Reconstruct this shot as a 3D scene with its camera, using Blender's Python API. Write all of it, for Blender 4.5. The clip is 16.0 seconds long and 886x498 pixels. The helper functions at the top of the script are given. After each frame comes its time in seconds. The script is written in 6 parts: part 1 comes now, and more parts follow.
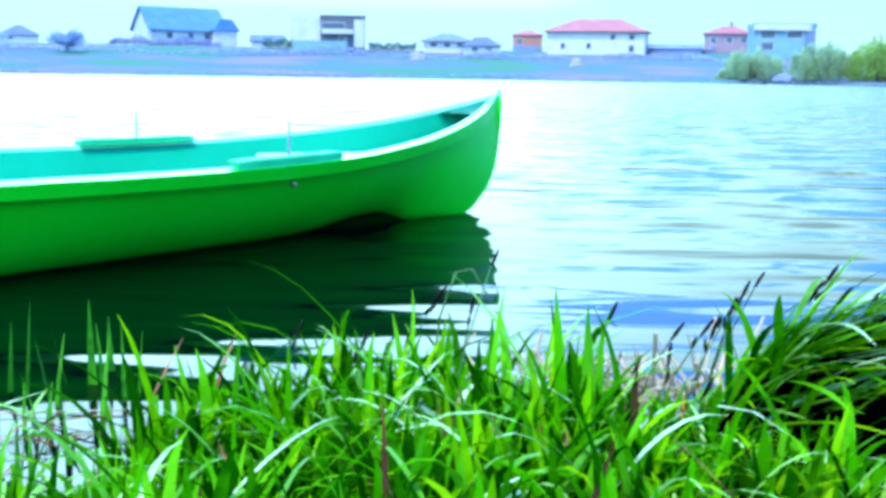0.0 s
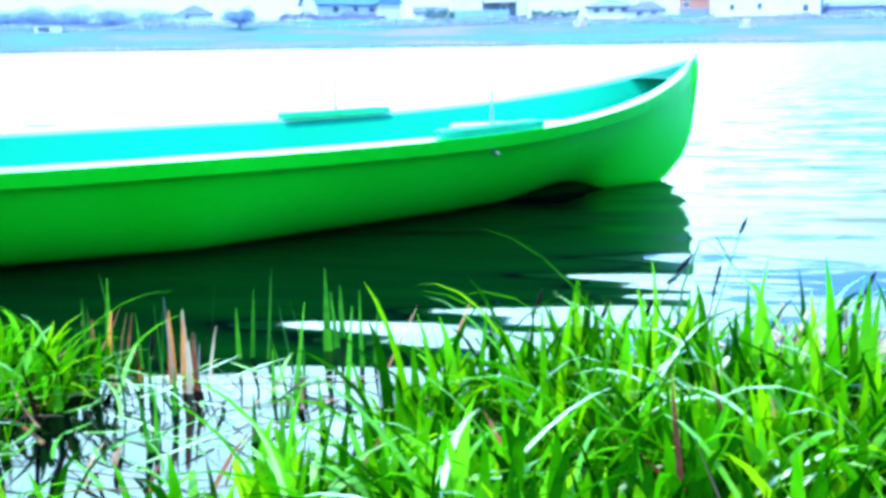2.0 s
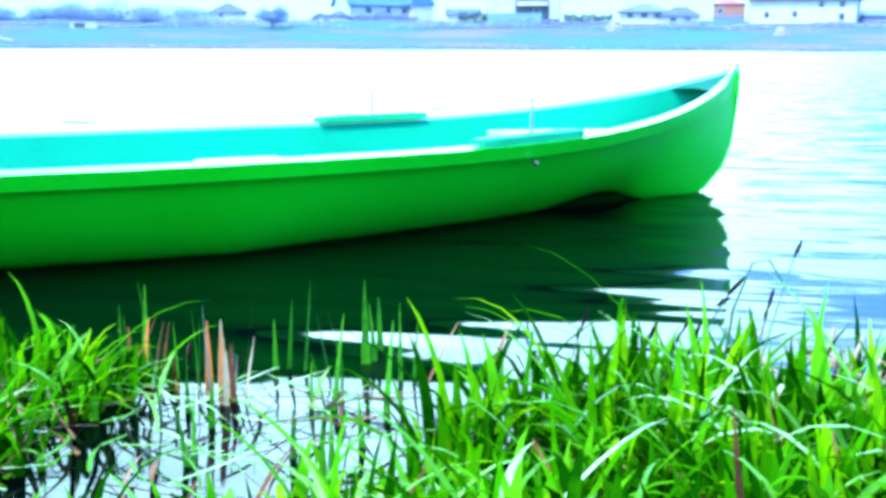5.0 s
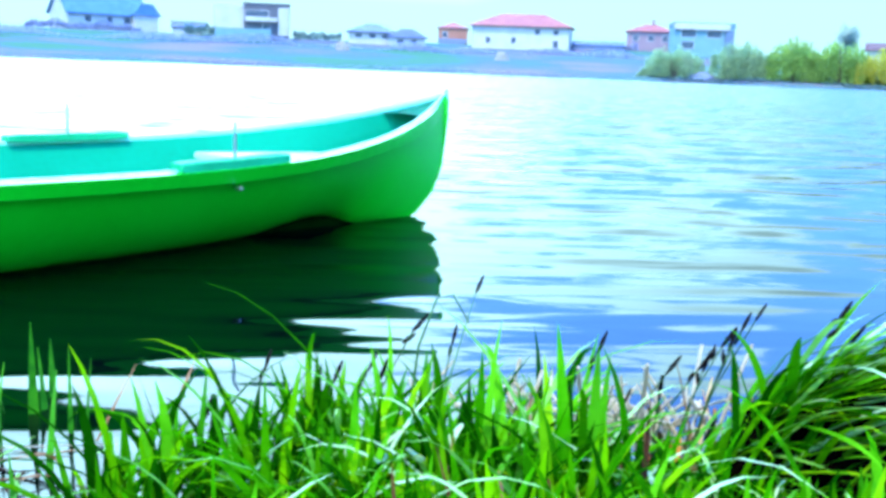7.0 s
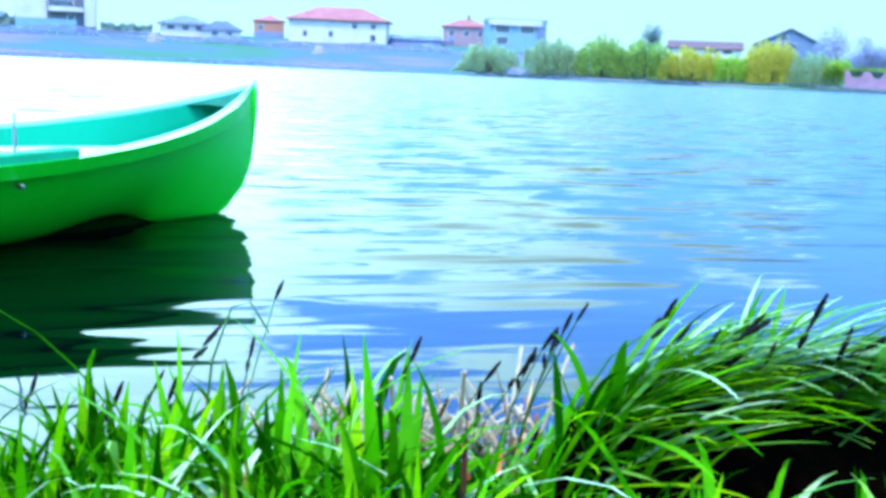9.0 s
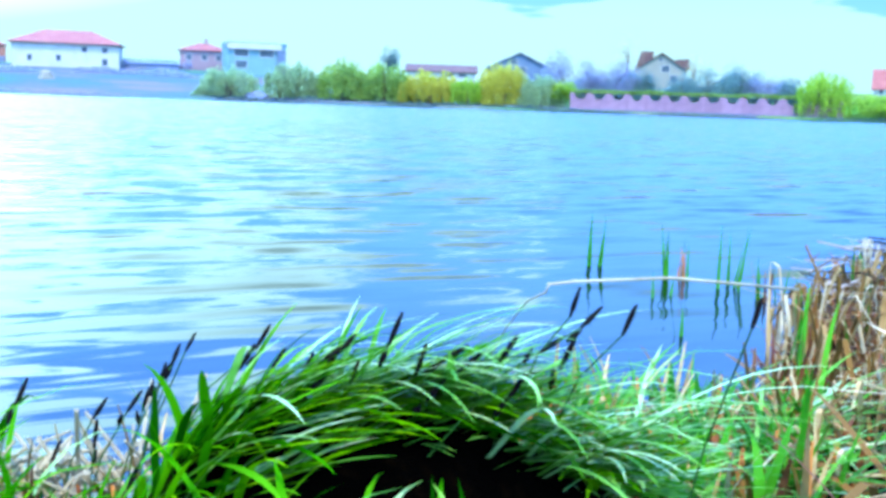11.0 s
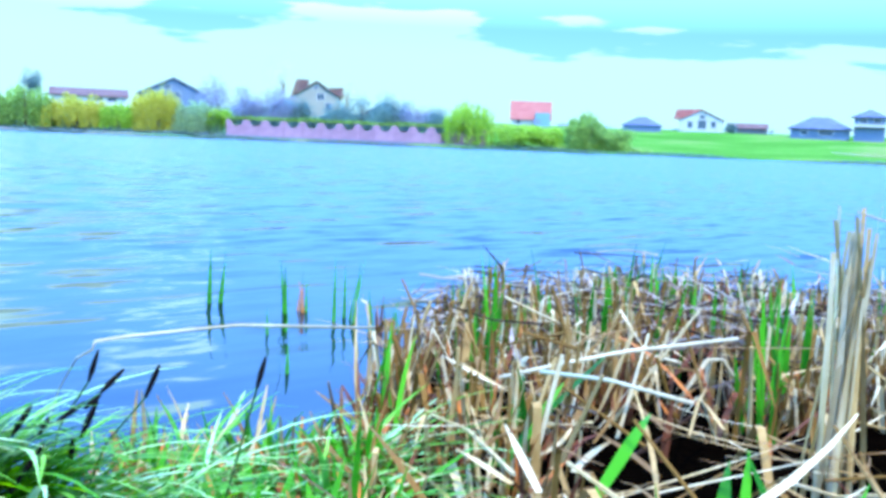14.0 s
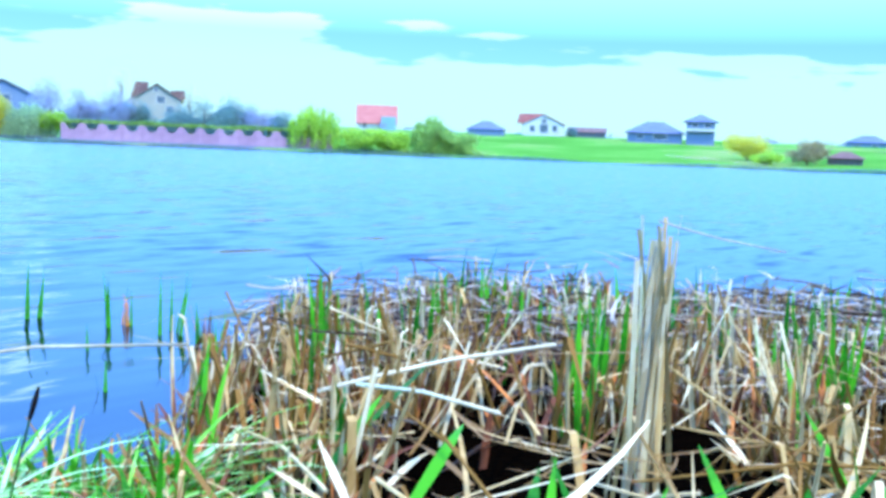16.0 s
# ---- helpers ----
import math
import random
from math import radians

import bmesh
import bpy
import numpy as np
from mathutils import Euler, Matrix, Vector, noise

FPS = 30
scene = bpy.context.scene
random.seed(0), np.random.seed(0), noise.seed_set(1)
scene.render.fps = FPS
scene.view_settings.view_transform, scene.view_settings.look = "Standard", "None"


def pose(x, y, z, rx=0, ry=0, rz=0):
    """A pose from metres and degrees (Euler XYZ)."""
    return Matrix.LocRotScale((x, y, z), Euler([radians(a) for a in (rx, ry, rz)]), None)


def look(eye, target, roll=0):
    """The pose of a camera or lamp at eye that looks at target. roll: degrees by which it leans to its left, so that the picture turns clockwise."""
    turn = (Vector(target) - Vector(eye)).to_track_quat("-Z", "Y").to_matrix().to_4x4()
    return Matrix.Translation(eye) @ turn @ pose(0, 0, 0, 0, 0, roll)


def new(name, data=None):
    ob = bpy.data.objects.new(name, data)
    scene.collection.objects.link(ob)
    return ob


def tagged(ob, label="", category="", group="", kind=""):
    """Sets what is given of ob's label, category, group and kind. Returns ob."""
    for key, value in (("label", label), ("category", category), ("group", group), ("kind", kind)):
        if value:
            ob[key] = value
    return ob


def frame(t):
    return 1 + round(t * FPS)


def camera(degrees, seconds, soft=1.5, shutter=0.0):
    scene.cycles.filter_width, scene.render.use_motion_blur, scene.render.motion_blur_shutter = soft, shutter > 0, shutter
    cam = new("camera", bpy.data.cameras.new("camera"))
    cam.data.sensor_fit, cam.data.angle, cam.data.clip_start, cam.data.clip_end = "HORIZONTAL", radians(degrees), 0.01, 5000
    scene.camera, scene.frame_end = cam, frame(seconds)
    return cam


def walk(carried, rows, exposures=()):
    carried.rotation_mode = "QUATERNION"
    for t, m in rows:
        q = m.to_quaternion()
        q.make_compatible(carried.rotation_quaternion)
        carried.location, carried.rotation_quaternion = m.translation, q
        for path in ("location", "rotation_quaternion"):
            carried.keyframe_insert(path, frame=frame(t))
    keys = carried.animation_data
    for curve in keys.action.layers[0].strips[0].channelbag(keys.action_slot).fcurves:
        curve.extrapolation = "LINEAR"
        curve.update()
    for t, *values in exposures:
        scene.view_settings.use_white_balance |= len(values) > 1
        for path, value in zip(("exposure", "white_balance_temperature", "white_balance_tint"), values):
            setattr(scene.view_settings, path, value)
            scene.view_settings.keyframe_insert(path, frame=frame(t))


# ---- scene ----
cam = camera(44.81, 16.0, soft=3.7)
PATH = [
    (0, pose(0.000, -0.000, 0.650, 80.84, -0.80, 0.00)),
    (0.5, pose(-0.038, 0.004, 0.641, 80.23, -0.60, 2.28)),
    (1, pose(-0.074, 0.013, 0.640, 79.79, -0.23, 4.35)),
    (1.5, pose(-0.110, 0.017, 0.642, 79.54, 0.34, 6.35)),
    (2, pose(-0.145, 0.016, 0.644, 79.21, 0.81, 8.47)),
    (2.5, pose(-0.177, 0.018, 0.649, 78.94, 1.52, 10.54)),
    (3, pose(-0.203, 0.021, 0.644, 78.82, 1.59, 13.08)),
    (4.1, pose(-0.212, 0.035, 0.650, 78.95, 1.00, 14.60)),
    (5.5, pose(-0.149, 0.074, 0.666, 79.73, -1.02, 5.97)),
    (6, pose(-0.113, 0.099, 0.674, 80.20, -1.40, 2.36)),
    (6.5, pose(-0.095, 0.124, 0.685, 80.47, -1.72, -0.91)),
    (7, pose(-0.102, 0.144, 0.683, 80.51, -2.11, -3.97)),
    (7.5, pose(-0.101, 0.194, 0.694, 80.36, -2.27, -6.21)),
    (8, pose(-0.085, 0.241, 0.685, 80.27, -2.25, -8.36)),
    (8.5, pose(-0.078, 0.288, 0.673, 80.32, -2.21, -10.63)),
    (9, pose(-0.048, 0.311, 0.665, 80.58, -2.43, -13.51)),
    (9.5, pose(0.013, 0.303, 0.672, 81.21, -2.79, -16.81)),
    (10, pose(0.074, 0.280, 0.675, 81.54, -2.11, -20.27)),
    (12.5, pose(0.222, 0.158, 0.709, 83.76, -2.89, -36.52)),
    (13, pose(0.250, 0.156, 0.717, 83.99, -2.63, -39.44)),
    (13.5, pose(0.278, 0.146, 0.719, 84.22, -2.44, -42.22)),
    (14, pose(0.311, 0.135, 0.727, 84.39, -2.32, -45.01)),
    (14.5, pose(0.329, 0.112, 0.737, 84.55, -2.31, -47.74)),
    (15, pose(0.343, 0.102, 0.738, 84.75, -2.33, -50.12)),
    (15.5, pose(0.356, 0.098, 0.744, 84.86, -2.32, -51.91)),
    (16, pose(0.367, 0.093, 0.746, 84.91, -2.22, -53.14)),
]
walk(cam, PATH, [(0.0, 0.60), (1.0, 0.86), (3.0, 1.08), (5.5, 0.90), (8.0, 0.62), (10.0, 0.60), (12.5, 0.72), (16.0, 0.72)])

# ---- daylight ----
SUN_AZ, SUN_EL = -158.0, 62.0        # degrees right of +y, degrees up
sun_dir = Vector((math.sin(radians(SUN_AZ)) * math.cos(radians(SUN_EL)),
                  math.cos(radians(SUN_AZ)) * math.cos(radians(SUN_EL)), math.sin(radians(SUN_EL))))


def at_dir(az, el):
    """The way towards a spot of the sky."""
    return Vector((math.sin(radians(az)) * math.cos(radians(el)), math.cos(radians(az)) * math.cos(radians(el)), math.sin(radians(el))))


world = bpy.data.worlds.new("sky")
scene.world = world
world.use_nodes = True
wn, wl = world.node_tree.nodes, world.node_tree.links
wn.clear()


def wmath(op, a, b=None, clamp=False):
    n = wn.new("ShaderNodeMath")
    n.operation, n.use_clamp = op, clamp
    for i, v in enumerate((a, b)):
        if v is None:
            continue
        if isinstance(v, (int, float)):
            n.inputs[i].default_value = v
        else:
            wl.new(v, n.inputs[i])
    return n.outputs[0]


def wdot(vec):
    n = wn.new("ShaderNodeVectorMath")
    n.operation = "DOT_PRODUCT"
    wl.new(tc.outputs["Generated"], n.inputs[0])
    n.inputs[1].default_value = vec
    return n.outputs["Value"]


tc = wn.new("ShaderNodeTexCoord")
sky = wn.new("ShaderNodeTexSky")
sky.sky_type, sky.sun_disc = "NISHITA", False
sky.sun_elevation, sky.sun_rotation = radians(SUN_EL), radians(SUN_AZ)
sky.air_density, sky.dust_density = 1.0, 0.6
height = wdot((0, 0, 1))
# clouds lie low over the far bank, thickest ahead to the left, and thin out upwards
cl = wn.new("ShaderNodeTexNoise")
cl.inputs["Scale"].default_value, cl.inputs["Detail"].default_value = 2.6, 5.0
stretch = wn.new("ShaderNodeMapping")
stretch.inputs["Scale"].default_value = (1.0, 1.0, 4.5)
wl.new(tc.outputs["Generated"], stretch.inputs["Vector"])
wl.new(stretch.outputs["Vector"], cl.inputs["Vector"])
cover = wmath("ADD", wmath("MULTIPLY", wdot((-0.5, 0.8, 0.0)), 0.85), 1.22)
cover = wmath("SUBTRACT", cover, wmath("MULTIPLY", wmath("MAXIMUM", height, 0.0), 7.5))
# unseen cloud behind the camera, added to light the hull
cover = wmath("ADD", cover, wmath("MULTIPLY", wmath("MAXIMUM", wdot((0.0, -1.0, 0.0)), 0.0), 2.6))
cover = wmath("ADD", cover, wmath("MULTIPLY", wmath("SUBTRACT", cl.outputs["Fac"], 0.5), 2.0))
glow_side = tuple(at_dir(-20.0, 14.0))
thick = wmath("POWER", wmath("MAXIMUM", wdot(glow_side), 0.0), 9.5)
cover = wmath("ADD", cover, wmath("MULTIPLY", thick, 2.2))
# torn wisps along the edges
wisp = wn.new("ShaderNodeTexNoise")
wisp.inputs["Scale"].default_value, wisp.inputs["Detail"].default_value = 5.5, 4.0
drawn = wn.new("ShaderNodeMapping")
drawn.inputs["Scale"].default_value = (1.0, 1.0, 6.5)
wl.new(tc.outputs["Generated"], drawn.inputs["Vector"])
wl.new(drawn.outputs["Vector"], wisp.inputs["Vector"])
cover = wmath("ADD", cover, wmath("MULTIPLY", wmath("SUBTRACT", wisp.outputs["Fac"], 0.5), 1.7))
# a higher cloud hangs over the lake
upper = wmath("MULTIPLY", wmath("SUBTRACT", height, 0.30), 8.0, clamp=True)
cover = wmath("ADD", cover, wmath("MULTIPLY", wmath("MULTIPLY", upper, wmath("POWER", wmath("MAXIMUM", wdot(tuple(at_dir(2.0, 30.0))), 0.0), 9.0)), 2.1))
cover = wmath("MULTIPLY", wmath("SUBTRACT", cover, 0.42), 14.0, clamp=True)
# clouds are brightest in the thick bank over the lake and round the sun
bright = wmath("MULTIPLY", wmath("POWER", wmath("MAXIMUM", wdot(glow_side), 0.0), 5.0), 0.12)
bright = wmath("ADD", bright, wmath("MULTIPLY", wmath("MAXIMUM", wdot((-0.57, -0.82, 0.0)), 0.0), 0.3))
# raised above the seen band to whiten the reflections
rise = wmath("MULTIPLY", wmath("MAXIMUM", wmath("SUBTRACT", height, 0.08), 0.0), 9.0, clamp=True)
bright = wmath("ADD", bright, wmath("MULTIPLY", wmath("MULTIPLY", wmath("POWER", wmath("MAXIMUM", wdot(glow_side), 0.0), 3.0), rise), 0.45))
bright = wmath("ADD", bright, 1.0)
glow = wmath("POWER", wmath("MAXIMUM", wdot(tuple(sun_dir)), 0.0), 9.0)
mixc = wn.new("ShaderNodeMixRGB")
wl.new(cover, mixc.inputs["Fac"])
tint = wn.new("ShaderNodeMixRGB")
tint.blend_type = "MULTIPLY"
tint.inputs["Fac"].default_value = 1.0
tint.inputs["Color2"].default_value = (0.045, 0.094, 0.168, 1)
wl.new(sky.outputs["Color"], tint.inputs["Color1"])
wl.new(tint.outputs["Color"], mixc.inputs["Color1"])
lit = wn.new("ShaderNodeVectorMath")
lit.operation = "SCALE"
hue = wn.new("ShaderNodeMixRGB")
hue.inputs["Color1"].default_value, hue.inputs["Color2"].default_value = (0.40, 0.72, 0.80, 1), (0.28, 0.53, 0.65, 1)
wl.new(rise, hue.inputs["Fac"])
wl.new(hue.outputs["Color"], lit.inputs[0])
wl.new(bright, lit.inputs["Scale"])
wl.new(lit.outputs["Vector"], mixc.inputs["Color2"])
add = wn.new("ShaderNodeMixRGB")
add.blend_type = "ADD"
add.inputs["Color2"].default_value = (0.4, 0.45, 0.45, 1)
wl.new(glow, add.inputs["Fac"])
wl.new(mixc.outputs["Color"], add.inputs["Color1"])
# the sky above the seen band is brightened so the water reflects it white
bright_side = wmath("MULTIPLY", wmath("SUBTRACT", wdot(tuple(at_dir(-20.0, 0.0))), 0.78), 8.0, clamp=True)
boost_from = wmath("SUBTRACT", 0.105, wmath("MULTIPLY", bright_side, 0.048))
clear = wmath("ADD", wmath("MINIMUM", wmath("MULTIPLY", wmath("MAXIMUM", wmath("SUBTRACT", height, boost_from), 0.0), 30.0), 6.4), 1.0)
# and it darkens again towards the zenith
clear = wmath("MULTIPLY", clear, wmath("SUBTRACT", 1.0, wmath("MULTIPLY", wmath("MULTIPLY", wmath("SUBTRACT", height, 0.62), 4.0, clamp=True), 0.88)))
# extra brightness ahead, out of view, added to whiten the near water
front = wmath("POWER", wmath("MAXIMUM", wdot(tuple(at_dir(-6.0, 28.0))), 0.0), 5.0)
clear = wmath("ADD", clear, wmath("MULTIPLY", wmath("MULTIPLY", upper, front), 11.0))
high = wn.new("ShaderNodeVectorMath")
high.operation = "SCALE"
wl.new(add.outputs["Color"], high.inputs[0])
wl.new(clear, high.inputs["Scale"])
bg = wn.new("ShaderNodeBackground")
bg.inputs["Strength"].default_value = 1.0
wl.new(high.outputs["Vector"], bg.inputs["Color"])
wout = wn.new("ShaderNodeOutputWorld")
wl.new(bg.outputs["Background"], wout.inputs["Surface"])

sun = new("sun", bpy.data.lights.new("sun", "SUN"))
sun.data.energy, sun.data.angle, sun.data.color = 4.0, radians(3), (1.0, 0.98, 0.78)
sun.matrix_world = look(sun_dir * 50, (0, 0, 0))


# ---- materials ----
def mat_base(name):
    m = bpy.data.materials.new(name)
    m.use_nodes = True
    return m, m.node_tree.nodes, m.node_tree.links, m.node_tree.nodes["Principled BSDF"]


def surface(name, c1, c2, scale=8.0, fine=60.0, rough=0.7, bump=0.3, depth=0.01, spec=0.5, metal=0.0, island=0.0, each=0.0,
            stretch=(1, 1, 1), c3=None, translucent=0.0):
    """Two or three colours mixed by noise at two scales; island and each vary the value from piece to piece."""
    m, n, l, b = mat_base(name)
    tcn = n.new("ShaderNodeTexCoord")
    mp = n.new("ShaderNodeMapping")
    mp.inputs["Scale"].default_value = stretch
    l.new(tcn.outputs["Object"], mp.inputs["Vector"])
    big, small = n.new("ShaderNodeTexNoise"), n.new("ShaderNodeTexNoise")
    for t, s, d in ((big, scale, 4.0), (small, fine, 3.0)):
        t.inputs["Scale"].default_value, t.inputs["Detail"].default_value = s, d
        l.new(mp.outputs["Vector"], t.inputs["Vector"])
    ramp = n.new("ShaderNodeValToRGB")
    ramp.color_ramp.elements[0].position, ramp.color_ramp.elements[1].position = 0.34, 0.66
    ramp.color_ramp.elements[0].color, ramp.color_ramp.elements[1].color = (*c1, 1), (*c2, 1)
    if c3:
        e = ramp.color_ramp.elements.new(0.9)
        e.color = (*c3, 1)
    fac = n.new("ShaderNodeMath")
    fac.operation = "MULTIPLY_ADD"
    l.new(small.outputs["Fac"], fac.inputs[0])
    fac.inputs[1].default_value = 0.35
    l.new(big.outputs["Fac"], fac.inputs[2])
    sub = n.new("ShaderNodeMath")
    sub.operation = "SUBTRACT"
    l.new(fac.outputs[0], sub.inputs[0])
    sub.inputs[1].default_value = 0.175
    last = sub.outputs[0]
    for amount, kind in ((island, "ShaderNodeNewGeometry"), (each, "ShaderNodeObjectInfo")):
        if amount:
            g = n.new(kind)
            k = n.new("ShaderNodeMath")
            k.operation = "MULTIPLY_ADD"
            l.new(g.outputs["Random Per Island" if kind.endswith("Geometry") else "Random"], k.inputs[0])
            k.inputs[1].default_value = amount
            s2 = n.new("ShaderNodeMath")
            s2.operation = "SUBTRACT"
            l.new(last, s2.inputs[0])
            s2.inputs[1].default_value = amount * 0.5
            l.new(s2.outputs[0], k.inputs[2])
            last = k.outputs[0]
    l.new(last, ramp.inputs["Fac"])
    l.new(ramp.outputs["Color"], b.inputs["Base Color"])
    b.inputs["Roughness"].default_value, b.inputs["Metallic"].default_value = rough, metal
    b.inputs["Specular IOR Level"].default_value = spec
    if bump:
        bp = n.new("ShaderNodeBump")
        bp.inputs["Strength"].default_value, bp.inputs["Distance"].default_value = bump, depth
        l.new(fac.outputs[0], bp.inputs["Height"])
        l.new(bp.outputs["Normal"], b.inputs["Normal"])
    if translucent:
        tr, ms = n.new("ShaderNodeBsdfTranslucent"), n.new("ShaderNodeMixShader")
        l.new(ramp.outputs["Color"], tr.inputs["Color"])
        ms.inputs["Fac"].default_value = translucent
        l.new(b.outputs["BSDF"], ms.inputs[1])
        l.new(tr.outputs["BSDF"], ms.inputs[2])
        l.new(ms.outputs["Shader"], n["Material Output"].inputs["Surface"])
    return m


def water_material():
    m, n, l, b = mat_base("lake_water")
    tcn = n.new("ShaderNodeTexCoord")
    b.inputs["Base Color"].default_value = (0.0001, 0.0006, 0.0012, 1)
    # wind roughens the open lake; the water by the bank lies smoother
    ln, mr = n.new("ShaderNodeVectorMath"), n.new("ShaderNodeMapRange")
    ln.operation = "LENGTH"
    l.new(tcn.outputs["Object"], ln.inputs[0])
    l.new(ln.outputs["Value"], mr.inputs["Value"])
    for key, v in (("From Min", 3.0), ("From Max", 16.0), ("To Min", 0.035), ("To Max", 0.12)):
        mr.inputs[key].default_value = v
    l.new(mr.outputs["Result"], b.inputs["Roughness"])
    b.inputs["IOR"].default_value = 1.34
    b.inputs["Specular IOR Level"].default_value = 0.12
    prev = None
    for scale, sx, sy, strength, depth, turn in ((1.0, 0.50, 2.0, 0.62, 0.054, 4), (1.0, 1.4, 4.4, 0.6, 0.015, -7), (1.0, 0.16, 0.45, 0.4, 0.11, 12)):
        mp, t, bp = n.new("ShaderNodeMapping"), n.new("ShaderNodeTexNoise"), n.new("ShaderNodeBump")
        mp.inputs["Scale"].default_value = (sx, sy, 1)
        mp.inputs["Rotation"].default_value = (0, 0, radians(turn))
        l.new(tcn.outputs["Object"], mp.inputs["Vector"])
        l.new(mp.outputs["Vector"], t.inputs["Vector"])
        t.inputs["Scale"].default_value, t.inputs["Detail"].default_value = scale, 1.0
        bp.inputs["Strength"].default_value, bp.inputs["Distance"].default_value = strength, depth
        l.new(t.outputs["Fac"], bp.inputs["Height"])
        fade = n.new("ShaderNodeMapRange")
        for key, v in (("From Min", 3.0), ("From Max", 12.0), ("To Min", strength), ("To Max", strength * 0.15)):
            fade.inputs[key].default_value = v
        l.new(ln.outputs["Value"], fade.inputs["Value"])
        l.new(fade.outputs["Result"], bp.inputs["Strength"])
        if prev:
            l.new(prev, bp.inputs["Normal"])
        prev = bp.outputs["Normal"]
    # farther out the short wind ripples take over, each facet with its own slope
    mp, rip = n.new("ShaderNodeMapping"), n.new("ShaderNodeTexNoise")
    mp.inputs["Scale"].default_value = (1.6, 4.6, 1)
    l.new(tcn.outputs["Object"], mp.inputs["Vector"])
    l.new(mp.outputs["Vector"], rip.inputs["Vector"])
    rip.inputs["Scale"].default_value, rip.inputs["Detail"].default_value = 1.0, 3.0
    cen, sca, one, far = (n.new("ShaderNodeVectorMath") for _ in range(4))
    cen.operation, sca.operation, one.operation, far.operation = "SUBTRACT", "MULTIPLY", "ADD", "NORMALIZE"
    cen.inputs[1].default_value, sca.inputs[1].default_value, one.inputs[1].default_value = (0.5, 0.5, 0.5), (0.34, 0.66, 0.0), (0, 0, 1)
    l.new(rip.outputs["Color"], cen.inputs[0])
    l.new(cen.outputs["Vector"], sca.inputs[0])
    # the faces of the waves that are turned to the bank show most
    nrm, tilt, both = (n.new("ShaderNodeVectorMath") for _ in range(3))
    nrm.operation, tilt.operation, both.operation = "NORMALIZE", "SCALE", "ADD"
    tilt.inputs["Scale"].default_value = -0.08
    l.new(tcn.outputs["Object"], nrm.inputs[0])
    l.new(nrm.outputs["Vector"], tilt.inputs[0])
    l.new(tilt.outputs["Vector"], both.inputs[0])
    l.new(sca.outputs["Vector"], both.inputs[1])
    l.new(both.outputs["Vector"], one.inputs[0])
    l.new(one.outputs["Vector"], far.inputs[0])
    share, mixn = n.new("ShaderNodeMapRange"), n.new("ShaderNodeMix")
    for key, v in (("From Min", 2.8), ("From Max", 8.0)):
        share.inputs[key].default_value = v
    l.new(ln.outputs["Value"], share.inputs["Value"])
    mixn.data_type = "VECTOR"
    l.new(share.outputs["Result"], mixn.inputs["Factor"])
    l.new(prev, mixn.inputs[4])
    l.new(far.outputs["Vector"], mixn.inputs[5])
    l.new(mixn.outputs[1], b.inputs["Normal"])
    return m


WATER = water_material()
HULL = surface("green_hull_paint", (0.001, 0.54, 0.006), (0.002, 0.62, 0.014), 1.6, 30.0, 0.34, 0.05, 0.002, spec=0.5)
INSIDE = surface("green_inner_gelcoat", (0.0005, 0.195, 0.100), (0.0006, 0.235, 0.128), 1.8, 40.0, 0.6, 0.05, 0.002, spec=0.03)
# near-black colour paints the shade under the hull
BOTTOM = surface("shade_black_hull_bottom", (0.0005, 0.006, 0.0006), (0.001, 0.014, 0.001), 6.0, 60.0, 0.9, 0.2, 0.002, spec=0.0)
# pale colour stands in for the sky highlight along the rim
RIM = surface("highlight_pale_rim", (0.16, 0.56, 0.46), (0.22, 0.62, 0.52), 3.0, 50.0, 0.28, 0.05, 0.002)
SEAT = surface("pale_seat_boards", (0.336, 0.496, 0.416), (0.44, 0.576, 0.496), 3.0, 60.0, 0.4, 0.1, 0.003)
PAD = surface("green_pad_wood", (0.002, 0.24, 0.085), (0.005, 0.32, 0.13), 6.0, 60.0, 0.6, 0.15, 0.003, spec=0.1)
STEEL = surface("galvanised_steel", (0.35, 0.42, 0.45), (0.5, 0.55, 0.58), 30.0, 120.0, 0.35, 0.1, 0.001, metal=1.0)
SEDGE = surface("fresh_sedge_leaf", (0.002, 0.042, 0.0004), (0.024, 0.20, 0.0006), 3.0, 30.0, 0.5, 0.1, 0.002, spec=0.0, island=0.8, c3=(0.07, 0.31, 0.006), translucent=0.26)
YOUNG = surface("young_yellow_green_sedge_leaf", (0.025, 0.16, 0.0006), (0.10, 0.33, 0.001), 3.0, 30.0, 0.5, 0.1, 0.002, spec=0.0, island=0.7, c3=(0.19, 0.44, 0.005), translucent=0.3)
SHOOT = surface("bluish_reed_leaf", (0.010, 0.10, 0.005), (0.045, 0.25, 0.008), 5.0, 40.0, 0.45, 0.1, 0.002, spec=0.1, island=0.7, each=0.3, translucent=0.25)
DRY = surface("dry_reed", (0.14, 0.068, 0.012), (0.37, 0.245, 0.10), 4.0, 50.0, 0.7, 0.2, 0.002, spec=0.15, island=1.0, each=0.5, c3=(0.50, 0.41, 0.26), stretch=(1, 1, 0.3))
LITTER = surface("grey_reed_litter", (0.025, 0.012, 0.007), (0.13, 0.092, 0.070), 4.0, 50.0, 0.8, 0.2, 0.002, spec=0.1, island=1.0, c3=(0.30, 0.25, 0.22))
WITHER = surface("withered_sedge_leaf", (0.03, 0.010, 0.004), (0.14, 0.055, 0.018), 6.0, 50.0, 0.8, 0.2, 0.002, spec=0.1, island=0.9, c3=(0.28, 0.17, 0.09))
